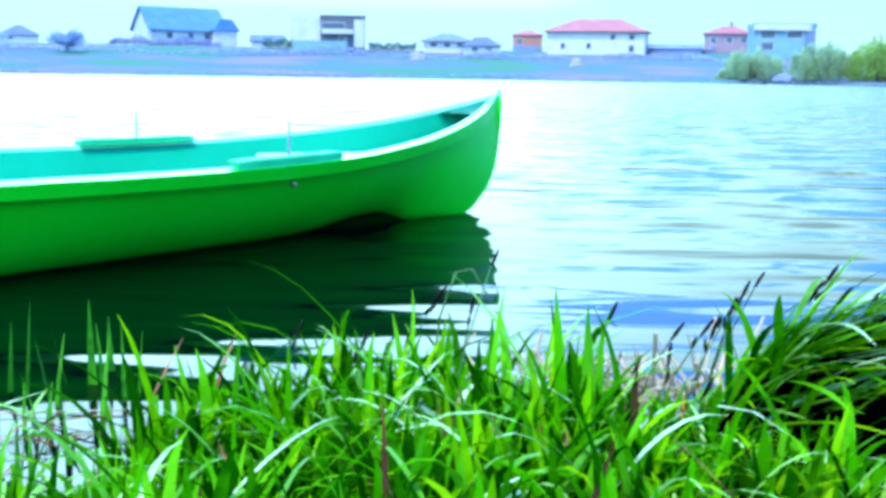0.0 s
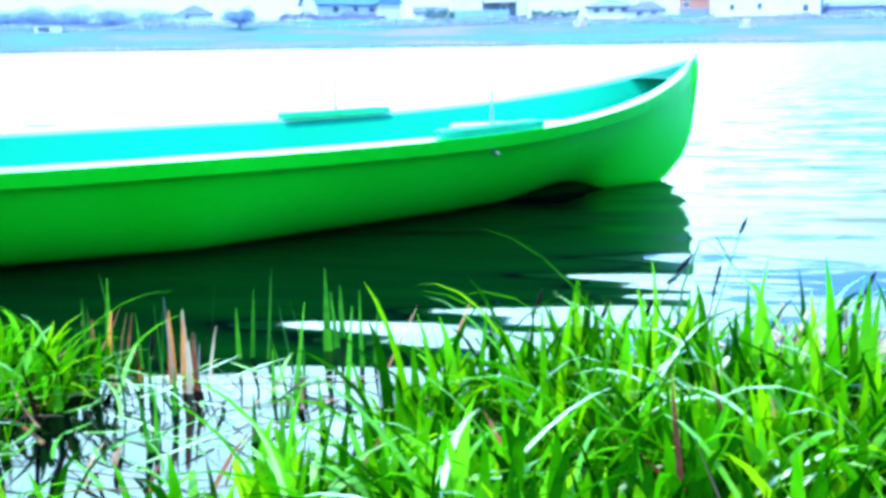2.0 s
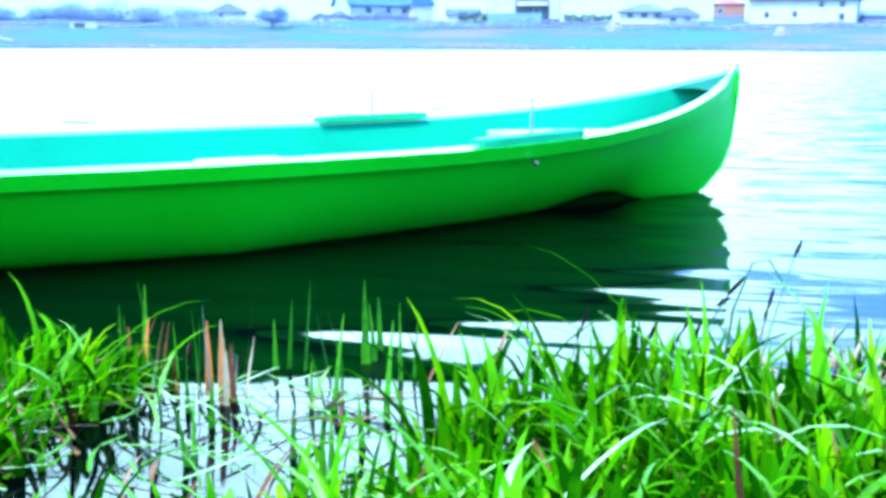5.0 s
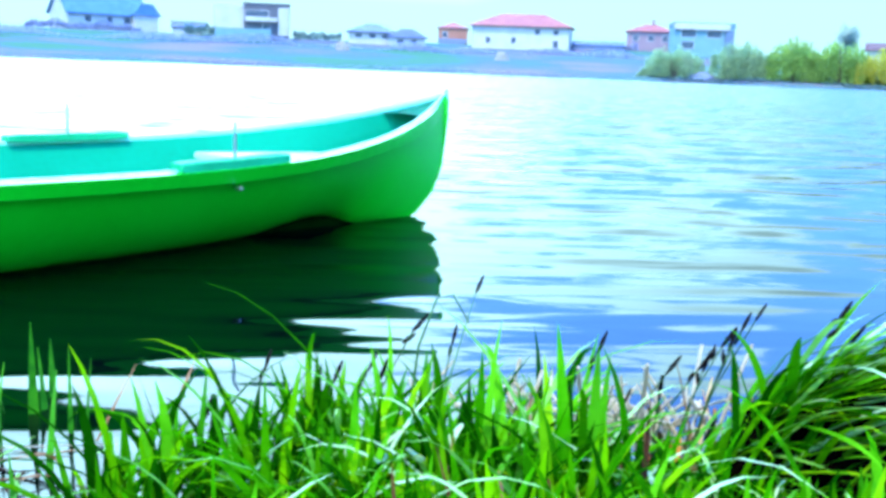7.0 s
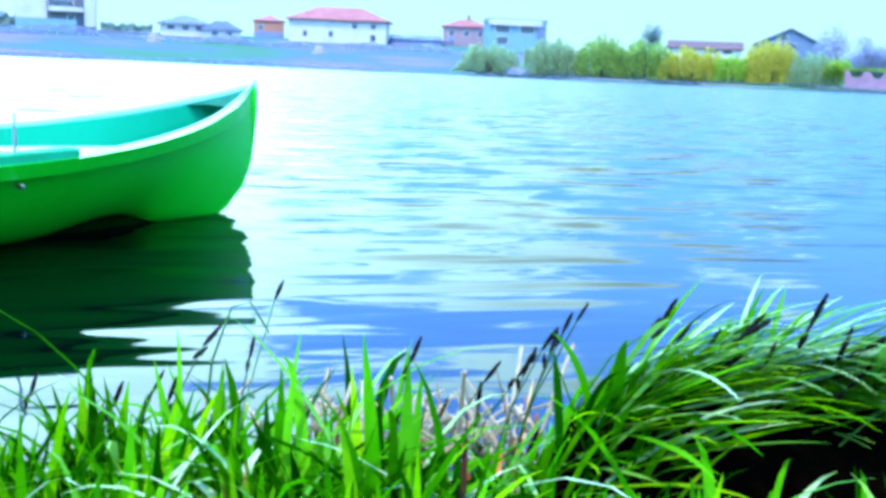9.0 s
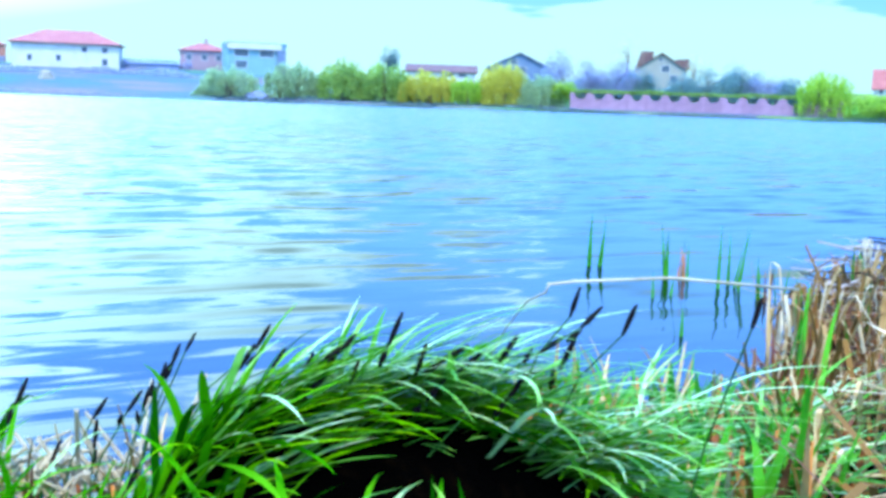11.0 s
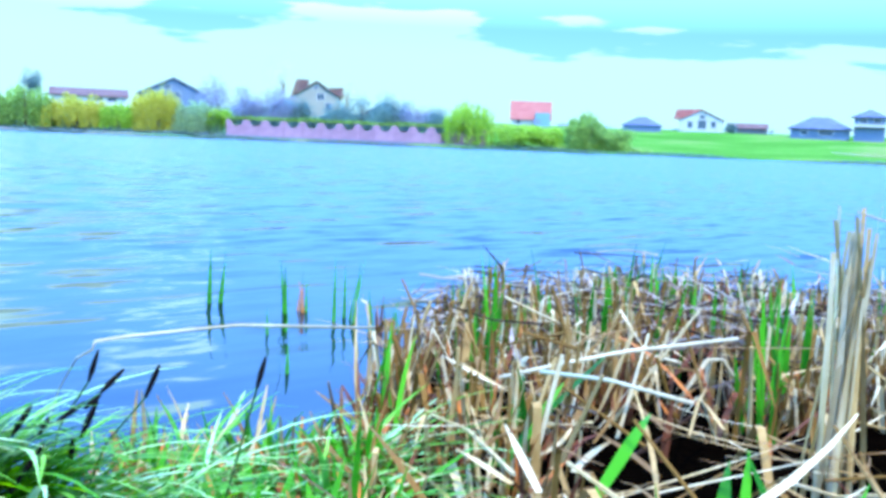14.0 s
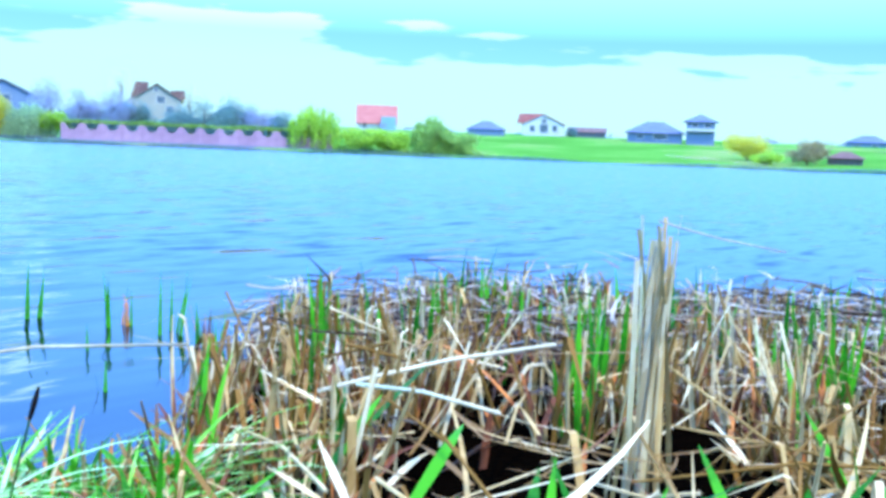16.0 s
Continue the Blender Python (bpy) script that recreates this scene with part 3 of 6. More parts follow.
    for i in range(len(us) - 3):
        for k in range(n - 1):
            faces.append((i * n + k, i * n + k + 1, (i + 1) * n + k + 1, (i + 1) * n + k))
    mesh_ob("inner_shell", verts, faces, INSIDE, boat, "lighter green inside of the hull", True)

    # rim and the band under it, one length each side
    for s in (1.0, -1.0):
        verts, faces = [], []
        prof = ((-0.022, -0.012), (-0.020, 0.009), (-0.012, 0.013), (-0.004, 0.010), (-0.002, -0.014), (-0.012, -0.020))
        for u in us:
            p = spot(u, 1.0, 0.0, s)
            for dy, dz in prof:
                y = max(0.002, abs(p.y) + dy) if abs(u) < 0.999 else max(0.004, 0.01 + dy * 0.4)
                verts.append((p.x, s * y, p.z + dz))
        m = len(prof)
        for i in range(len(us) - 1):
            for k in range(m):
                k2 = (k + 1) % m
                faces.append((i * m + k, i * m + k2, (i + 1) * m + k2, (i + 1) * m + k))
        mesh_ob("gunwale", verts, faces, RIM, boat, "rim of the hull, coloured pale for its highlight", True)
        verts, faces = [], []
        for u in us:
            p, q = spot(u, 1.0, 0.0, s), spot(u, 0.86, 0.0, s)
            k = 0.028 * smooth(0, 0.12, 1 - abs(u))
            for w, o, dz in ((p, -0.003, 0.008), (p, 0.9 * k, 0.003), (q, 1.15 * k, 0.0), (q, -0.004, -0.006)):
                verts.append((w.x, s * (abs(w.y) + o), w.z + dz))
        for i in range(len(us) - 1):
            for k in range(3):
                faces.append((i * 4 + k, i * 4 + k + 1, (i + 1) * 4 + k + 1, (i + 1) * 4 + k))
        mesh_ob("rub_rail", verts, faces, HULL, boat, "raised green band below the rim")

    # stem pieces with the upturned tips
    for u in (1, -1):
        pts, rad = [], []
        for h in (0.02, 0.2, 0.4, 0.6, 0.8, 0.95, 1.04):
            p = spot(u, min(h, 1.0))
            pts.append(Vector((p.x + u * 0.004, 0, bow * h)))
            rad.append(0.004 + 0.009 * (h > 0.7) - 0.008 * (h > 1))
        v, f = tube(pts, rad, 8)
        mesh_ob("stem", v, f, HULL, boat, "", True)

    # small end decks
    for u in (1, -1):
        bm = bmesh.new()
        rows = []
        for a in (0.985, 0.955, 0.925, 0.895):
            p = spot(a * u, 1.0, 0.02)
            rows.append([bm.verts.new((p.x, y, p.z - 0.012 + 0.006 * (y == 0))) for y in (-p.y, 0, p.y)])
        for r0, r1 in zip(rows, rows[1:]):
            for k in range(2):
                bm.faces.new((r0[k], r0[k + 1], r1[k + 1], r1[k]))
        bmesh.ops.solidify(bm, geom=bm.faces[:], thickness=0.015)
        part("end_deck", bm, INSIDE, boat)

    # seats: boards across the hull on box fronts
    def seat(s0, s1, z, label):
        ob_x0, ob_x1 = half - s1, half - s0
        outline = []
        for x in (ob_x0, (ob_x0 + ob_x1) / 2, ob_x1):
            t = 1 - abs(x) / half
            zt = rim_z(t)
            h = z / zt
            outline.append((x, half_width(t, h) - 0.055))
        bm = bmesh.new()
        loops = []
        for zz in (z - 0.03, z):
            loops.append([bm.verts.new((x, w, zz)) for x, w in outline] + [bm.verts.new((x, -w, zz)) for x, w in outline[::-1]])
        bm.faces.new(loops[0][::-1])
        bm.faces.new(loops[1])
        for i in range(6):
            j = (i + 1) % 6
            bm.faces.new((loops[0][i], loops[0][j], loops[1][j], loops[1][i]))
        bmesh.ops.bevel(bm, geom=bm.edges[:], offset=0.006, segments=2, affect="EDGES")
        st = part("seat", bm, SEAT, boat, label)
        for x in (ob_x0 + 0.03, ob_x1 - 0.03):
            t = 1 - abs(x) / half
            wide = outline[0 if x < (ob_x0 + ob_x1) / 2 else 2][1] - 0.01
            low, mid = (min(wide, half_width(t, zz / rim_z(t)) - 0.03) for zz in (0.10, 0.15))
            bm = bmesh.new()
            rim0 = [bm.verts.new((x - 0.01, y, zz)) for y, zz in ((-low, 0.10), (low, 0.10), (mid, 0.15), (wide, z - 0.03), (-wide, z - 0.03), (-mid, 0.15))]
            rim1 = [bm.verts.new((x + 0.01, v.co.y, v.co.z)) for v in rim0]
            bm.faces.new(rim0)
            bm.faces.new(rim1[::-1])
            for i in range(6):
                j = (i + 1) % 6
                bm.faces.new((rim0[i], rim1[i], rim1[j], rim0[j]))
            part("seat_front", bm, PAD, st)

    seat(0.62, 1.12, 0.293, "pale seat board near the end of the canoe")
    seat(2.08, 2.43, 0.215, "pale seat board amidships")
    seat(4.12, 4.55, 0.30, "pale seat board near the end of the canoe")

    # oarlock pads with pin and bolt
    for s in (1, -1):
        verts, faces = [], []
        count = 9
        for i in range(count):
            d = 1.364 + (1.846 - 1.364) * i / (count - 1)
            x = half - d
            t = d / half
            w, z = width(t), rim_z(t)
            e = 0.004 if i in (0, count - 1) else 0.0
            for dy, dz in ((-0.052, 0.008 + e), (-0.047, 0.036 - e), (0.012, 0.036 - e), (0.019, 0.029 - e), (0.021, 0.002 + e)):
                verts.append((x, s * (w + dy), z + dz))
        m = 5
        for i in range(count - 1):
            for k in range(m):
                k2 = (k + 1) % m
                faces.append((i * m + k, i * m + k2, (i + 1) * m + k2, (i + 1) * m + k))
        faces += [tuple(range(m)), tuple((count - 1) * m + k for k in range(m))]
        pad = mesh_ob("oarlock_pad", verts, faces, PAD, boat, "green wooden pad on the rim")
        d = 1.60
        t = d / half
        w, z = width(t), rim_z(t)
        v, f = tube([Vector((half - d, s * (w - 0.02), z + 0.03)), Vector((half - d, s * (w - 0.02), z + 0.09)), Vector((half - d, s * (w - 0.02), z + 0.155))],
                    [0.006, 0.0055, 0.004], 8)
        mesh_ob("oar_pin", v, f, STEEL, pad, "thin steel oar pin")
        v, f = tube([Vector((half - d, s * (w - 0.01), z - 0.065)), Vector((half - d, s * (w + 0.012), z - 0.065)), Vector((half - d, s * (w + 0.022), z - 0.065))],
                    [0.009, 0.009, 0.005], 8)
        mesh_ob("bolt", v, f, STEEL, pad, "round steel bolt head")
    return boat


canoe()


# ---- houses on the far bank ----
def house(label, az, r, w, d, z0, eave, ridge, wall, roof, kind="gable", turn=0.0, windows=(), over=0.5, chimney=None, wall_label="", door=None):
    """A house w wide and d deep whose front looks at the lake; heights are above the sea of the plan; windows: (x, z, width, height)."""
    ob = new("house")
    p = at(az, r)
    ob.matrix_world = Matrix.Translation((p.x, p.y, 0)) @ Matrix.Rotation(radians(-az + turn), 4, "Z")
    tagged(ob, label, "house")
    h = w / 2
    low = z0 - 2.5
    if kind == "gable_front":
        bm = prism_bm([(-h, low), (h, low), (h, eave), (0, ridge - 0.15), (-h, eave)], 0, d)
    elif kind == "gable":
        bm = bmesh.new()
        sec = [(0, low), (d, low), (d, eave), (d / 2, ridge - 0.15), (0, eave)]
        a = [bm.verts.new((-h, y, z)) for y, z in sec]
        b = [bm.verts.new((h, y, z)) for y, z in sec]
        bm.faces.new(a)
        bm.faces.new(b[::-1])
        for i in range(5):
            j = (i + 1) % 5
            bm.faces.new((a[i], b[i], b[j], a[j]))
    else:
        bm = box_bm(-h, h, 0, d, low, eave)
    body = part("wall", bm, wall, ob, wall_label)
    th = 0.22
    bm = bmesh.new()
    if kind == "flat":
        box_bm(-h - 0.15, h + 0.15, -0.15, d + 0.15, eave, ridge, bm, 0.03)
    elif kind == "hip":
        k = min(w, d) * 0.48
        e = [bm.verts.new(c) for c in ((-h - over, -over, eave), (h + over, -over, eave), (h + over, d + over, eave), (-h - over, d + over, eave))]
        rr = max(0.0, h - k)
        t0, t1 = bm.verts.new((-rr - 0.01, d / 2, ridge)), bm.verts.new((rr + 0.01, d / 2, ridge))
        for f in ((e[0], e[1], t1, t0), (e[1], e[2], t1), (e[2], e[3], t0, t1), (e[3], e[0], t0), (e[3], e[2], e[1], e[0])):
            bm.faces.new(f)
    else:
        def slab(q0, q1, along):
            """A sloping roof side from eave point q0 to ridge point q1 (offset, z), along the other way."""
            a0, a1 = along
            vs = []
            for dz in (0, th):
                for o, z in (q0, q1):
                    for c in (a0, a1):
                        vs.append(bm.verts.new((c, o, z + dz) if kind == "gable" else (o, c, z + dz)))
            for f in ((0, 1, 3, 2), (4, 6, 7, 5), (0, 4, 5, 1), (2, 3, 7, 6), (0, 2, 6, 4), (1, 5, 7, 3)):
                bm.faces.new([vs[i] for i in f])
        if kind == "gable":
            s = (ridge - eave) / (d / 2)
            slab((-over, eave - s * over), (d / 2, ridge), (-h - over, h + over))
            slab((d + over, eave - s * over), (d / 2, ridge), (-h - over, h + over))
        else:
            s = (ridge - eave) / h
            slab((-h - over, eave - s * over), (0, ridge), (-over, d + over))
            slab((h + over, eave - s * over), (0, ridge), (-over, d + over))
    rf = part("roof", bm, roof, ob)
    if chimney:
        x, y, zc = chimney
        bm = box_bm(x - 0.4, x + 0.4, y - 0.4, y + 0.4, eave, zc, None, 0.05)
        part("chimney", bm, PINK, rf)
    for x, z, ww, hh in windows:
        bm = box_bm(x - ww / 2 - 0.1, x + ww / 2 + 0.1, -0.07, 0.02, z - 0.1, z, None)
        box_bm(x - ww / 2 - 0.1, x + ww / 2 + 0.1, -0.07, 0.02, z + hh, z + hh + 0.1, bm)
        box_bm(x - ww / 2 - 0.1, x - ww / 2, -0.07, 0.02, z, z + hh, bm)
        box_bm(x + ww / 2, x + ww / 2 + 0.1, -0.07, 0.02, z, z + hh, bm)
        win = part("window", bm, TRIM, ob)
        part("pane", box_bm(x - ww / 2, x + ww / 2, -0.03, -0.012, z, z + hh), GLASS, win)
    if door:
        x, ww, hh = door
        part("door", box_bm(x - ww / 2, x + ww / 2, -0.06, 0.02, z0, z0 + hh, None, 0.02), DARKWALL, ob)
    return ob


def block(parent, name, x0, x1, y0, y1, z0, z1, material, label=""):
    return part(name, box_bm(x0, x1, y0, y1, z0, z1, None, 0.04), material, parent, label)


h = house("white house with a steep blue sheet roof", -13.1, 280.5, 20.0, 11, 8.0, 11.4, 16.5, WHITE, ROOF_BLUE, "gable", 24,
          ((-5, 8.9, 1.6, 1.5), (0.5, 8.9, 1.4, 1.5), (5, 8.9, 1.6, 1.5)), 0.7)
block(h, "annex", 6.2, 12.2, -2.2, 8, 5.5, 11.2, WHITE, "low white annex")
bm = prism_bm([(5.6, 11.2), (12.9, 11.0), (10.6, 13.9), (7.4, 14.0)], -2.6, 8.4)
part("annex_roof", bm, ROOF_BLUE, h)
h = house("modern white and grey two-storey house with a flat roof", -5.26, 255, 10.3, 9, 6.9, 13.7, 14.1, GREY, GREY, "flat", 0,
          ((-2.2, 11.0, 5.0, 1.4), (3.6, 11.2, 1.6, 1.5), (3.6, 8.0, 1.6, 1.5), (-0.2, 7.2, 1.3, 2.2)))
block(h, "white_wing", -12.0, -5.16, 0.6, 9, 4.5, 13.5, WHITE, "windowless white wing")
block(h, "balcony", -4.8, 2.4, -1.3, 0.0, 9.9, 10.9, WHITE, "white balcony parapet")
block(h, "white_bay", 2.6, 5.0, -0.12, 0.0, 6.9, 13.2, WHITE)
block(h, "terrace", -11.5, 1.0, -2.5, 0.0, 5.0, 8.2, TEAL)
h = house("long low white house with a dark hipped roof", 0.2, 255, 11.0, 9, 7.0, 8.6, 10.6, WHITE, ROOF_GREY, "hip", 0,
          ((-3.2, 7.3, 1.5, 1.0), (0, 7.3, 1.5, 1.0), (3, 7.3, 1.5, 1.0)), 0.8)
h = house("low white annex with a dark sloping roof", 2.0, 251, 8.4, 6, 5.6, 7.6, 9.6, WHITE, ROOF_GREY, "hip", 0, ((-1.5, 6.2, 1.4, 1.0), (1.6, 6.2, 1.4, 1.0)), 0.6)
h = house("orange rendered house with a hipped roof", 4.4, 272, 7.2, 8, 6.8, 10.9, 12.4, ORANGE, ROOF_RED, "hip", 0, ((-2.0, 8.6, 1.2, 1.3),), 0.4)
# solid porch block; its shade is in the dark colour
block(h, "porch", -3.6, 3.4, -2.6, 0, 5.2, 8.2, DARKWALL, "porch block coloured dark for its shade")
h = house("large white two-storey house with a low red hipped roof", 7.9, 255, 22.6, 13, 5.6, 11.2, 14.3, WHITE, ROOF_RED, "hip", -6,
          ((-7.5, 7.2, 1.0, 1.3), (-1.5, 7.3, 1.0, 1.3), (4.0, 9.4, 1.2, 1.2), (8.3, 9.4, 1.2, 1.2), (8.3, 6.6, 1.2, 1.5)), 0.9)
h = house("long dark sheet-metal shed", 12.0, 262, 12.0, 8, 4.5, 7.6, 8.6, DARKWALL, ROOF_GREY, "gable", 0, ((-2, 5.6, 2.0, 1.0), (2.6, 5.6, 2.0, 1.0)), 0.3)
h = house("pink house with a red tiled roof and a chimney", 14.6, 272, 11.2, 9, 7.6, 11.6, 13.5, PINK, ROOF_RED, "hip", 0,
          ((-3.5, 9.3, 1.3, 1.4), (0.2, 9.3, 1.3, 1.4), (3.6, 9.3, 1.3, 1.4)), 0.6, (0.6, 4.0, 14.6))
h = house("pale blue house with a flat roof and white band", 17.3, 255, 13.3, 9, 7.0, 12.3, 13.2, TEAL, ROOF_BLUE, "flat", 10,
          ((-3.6, 10.0, 3.2, 1.7), (2.2, 10.0, 3.2, 1.7), (-3.6, 7.4, 2.6, 1.6)))
block(h, "fascia", -6.9, 5.6, -0.7, 0.0, 11.6, 13.0, WHITE, "white fascia board")
block(h, "blue_wing", 4.6, 6.6, -0.5, 0.0, 5.6, 11.6, BLUEWALL)
h = house("white house with a broad grey gable", 31.0, 255, 14.4, 10, 7.1, 9.6, 13.0, BLUEWALL, ROOF_GREY, "gable_front", 4,
          ((-3.6, 8.3, 2.2, 1.6), (0.4, 8.3, 2.2, 1.6), (-1.4, 10.6, 1.6, 1.0)), 0.6)
h = house("low building with a brown roof and white front", 26.9, 258, 16.2, 8, 6.4, 8.3, 9.8, WHITE, ROOF_BROWN, "gable", 0, ((2, 7.2, 2, 0.8), (5, 7.2, 2, 0.8)), 0.5)
h = house("cream villa with dark brown gabled roof and dormer", 38.3, 246.5, 10.6, 10, 5.9, 10.0, 13.4, CREAM, ROOF_BROWN, "gable_front", 0,
          ((0.9, 9.4, 1.7, 1.4), (-2.6, 7.2, 1.4, 1.5), (2.8, 7.2, 1.4, 1.5), (-0.2, 11.8, 0.8, 0.7)), 0.5)
bm = prism_bm([(-5.6, 10.6), (-4.6, 13.9), (-1.8, 13.9), (-2.6, 10.6)], 2.0, 9.5)
part("dormer", bm, ROOF_BROWN, h)
bm = prism_bm([(2.6, 10.4), (3.0, 12.2), (6.0, 12.4), (6.2, 10.4)], 2.0, 9.5)
part("dormer", bm, ROOF_BROWN, h)
block(h, "veranda", -6.6, -4.9, -0.6, 6, 5.0, 9.6, CREAM)
h = house("house with a large pinkish red steep roof", 49.6, 340, 11.6, 10, 7.8, 9.8, 14.9, WHITE, ROOF_RED, "gable", 0, ((-3.8, 8.0, 1.2, 1.3),), 0.7)
block(h, "bay", 1.4, 6.0, -2.2, 4, 6.6, 11.4, TEAL, "pale blue bay under the roof")
block(h, "garage_door", 1.0, 3.0, -2.3, -2.2, 7.9, 9.4, DARKWALL)
h = house("low house with a grey hipped roof", 55.4, 323, 11.0, 9, 7.1, 8.4, 11.0, BLUEWALL, ROOF_GREY, "hip", 0, (), 0.5)
h = house("white house with a red roof and three windows", 58.4, 340, 13.0, 10, 7.8, 11.0, 14.0, WHITE, ROOF_RED, "gable_front", 0,
          ((-3.4, 8.6, 1.5, 1.9), (0.2, 8.4, 2.4, 2.6), (3.6, 8.8, 1.5, 1.9), (0.2, 11.4, 1.6, 1.1)), 0.4)
bm = prism_bm([(-8.4, 11.2), (-7.6, 14.2), (0.0, 14.4), (-1.2, 12.6)], 3.5, 8)
part("side_roof", bm, ROOF_RED, h)
h = house("low grey outbuilding with a brown roof", 60.7, 340, 11.4, 7, 7.5, 9.0, 10.3, GREY, ROOF_BROWN, "gable", 0, (), 0.4)
h = house("low pavilion with a wide blue-grey hipped roof", 64.2, 306, 15.0, 11, 6.8, 8.6, 11.9, BLUEWALL, ROOF_GREY, "hip", 0,
          ((-4, 7.0, 1.6, 1.2), (1.5, 7.0, 3.6, 1.4)), 0.9)
h = house("two-storey tower house with a pyramid roof", 66.5, 305, 7.6, 7.6, 6.7, 12.0, 14.2, BLUEWALL, ROOF_GREY, "hip", 0,
          ((-1.6, 10.6, 1.8, 1.1), (1.8, 10.6, 1.6, 1.1)), 1.0)
block(h, "balcony", -3.9, 3.9, -1.2, 0, 9.4, 10.2, WHITE, "white balcony front")
h = house("small thatched hut at the water's edge", 73.6, 221, 6.4, 5, 0.6, 2.7, 4.1, BARK, ROOF_BROWN, "hip", 0, (), 0.6)
h = house("grey-blue house among trees", 74.6, 340, 12.0, 9, 5.2, 8.6, 10.8, BLUEWALL, ROOF_GREY, "hip", 0, ((-3, 6.5, 1.6, 1.4), (2, 6.5, 1.6, 1.4)), 0.5)
h = house("tall white and pink house", 76.3, 289, 8.0, 8, 5.0, 10.8, 11.6, WHITE, PINK, "flat", 0, ((-2.4, 7.4, 1.0, 1.4), (1.0, 7.4, 1.0, 1.4)))
h = house("house with a low grey roof", -21.2, 289, 9.0, 8, 7.7, 9.2, 11.6, WHITE, ROOF_GREY, "hip", 0, ((-2, 8.0, 1.2, 0.9),), 0.5)
h = house("small white shed in the field", -28.3, 238, 5.4, 4, 3.6, 5.6, 6.2, WHITE, ROOF_GREY, "flat", 0, ((-0.8, 4.2, 2.2, 1.0),))
h = house("low white outbuilding beside the barn", -9.2, 262, 7.0, 5, 6.6, 8.2, 9.4, WHITE, ROOF_GREY, "gable", 0, ((0, 7.1, 1.5, 0.8),), 0.4)


# ---- fence wall on the far bank ----
def fence():
    ob = new("garden_wall")
    a0, a1, n = 33.75, 47.3, 14
    tagged(ob, "pink concrete garden wall with scooped panels standing at the water's edge", "wall")
    for i in range(n):
        p, q = at(a0 + (a1 - a0) * i / n, 206.2), at(a0 + (a1 - a0) * (i + 1) / n, 206.2)
        ln = (q - p).length
        turn = math.atan2(q.y - p.y, q.x - p.x)
        scoop = [(ln * (0.5 + 0.31 * math.cos(a * math.pi / 8)), 3.55 - 1.05 * math.sin(a * math.pi / 8)) for a in range(9)]
        bm = prism_bm([(0.0, 0.3), (ln, 0.3), (ln, 3.62), *scoop, (0.0, 3.62)], 0, 0.25)
        w = part("panel", bm, FENCE, ob)
        w.matrix_basis = Matrix.Translation(p) @ Matrix.Rotation(turn, 4, "Z")
        bm = box_bm(-0.18, 0.18, -0.05, 0.3, 0.2, 3.75, None, 0.03)
        w = part("post", bm, FENCE, ob)
        w.matrix_basis = Matrix.Translation(p) @ Matrix.Rotation(turn, 4, "Z")
        bm = box_bm(0, ln, -0.9, 0.0, -0.4, 0.75, None, 0.08)
        w = part("footing", bm, FENCE_BASE, ob, "dark stone footing")
        w.matrix_basis = Matrix.Translation(p) @ Matrix.Rotation(turn, 4, "Z")


fence()


# ---- trees and hedges ----
def leaf_cloud(rng, centre, size, count, leaf_size, squash=1.0, clumps=14):
    """Leaf quads gathered in clumps inside a rough ellipsoid, with gaps between."""
    pile = Pile()
    cs = []
    for _ in range(clumps):
        while True:
            v = Vector((rng.uniform(-1, 1), rng.uniform(-1, 1), rng.uniform(-1, 1)))
            if 0.25 < v.length < 1:
                break
        cs.append((Vector((v.x * size.x * 0.78, v.y * size.y * 0.78, v.z * size.z * 0.78)), rng.uniform(0.34, 0.56)))
    for _ in range(count):
        c, k = rng.choice(cs)
        o = Vector((rng.gauss(0, 0.5), rng.gauss(0, 0.5), rng.gauss(0, 0.5)))
        if o.length > 0.95:
            o *= rng.uniform(0.5, 0.95) / o.length
        p = centre + c + Vector((o.x * size.x * k, o.y * size.y * k, o.z * size.z * k * squash))
        u = Vector((rng.gauss(0, 1), rng.gauss(0, 1), rng.gauss(0, 1))).normalized()
        w = u.cross(Vector((rng.gauss(0, 1), rng.gauss(0, 1), rng.gauss(0, 1)))).normalized()
        s = leaf_size * rng.uniform(0.6, 1.4)
        pile.add([p - u * s, p + w * s * 0.6, p + u * s, p - w * s * 0.6], [(0, 1, 2, 3)])
    return pile


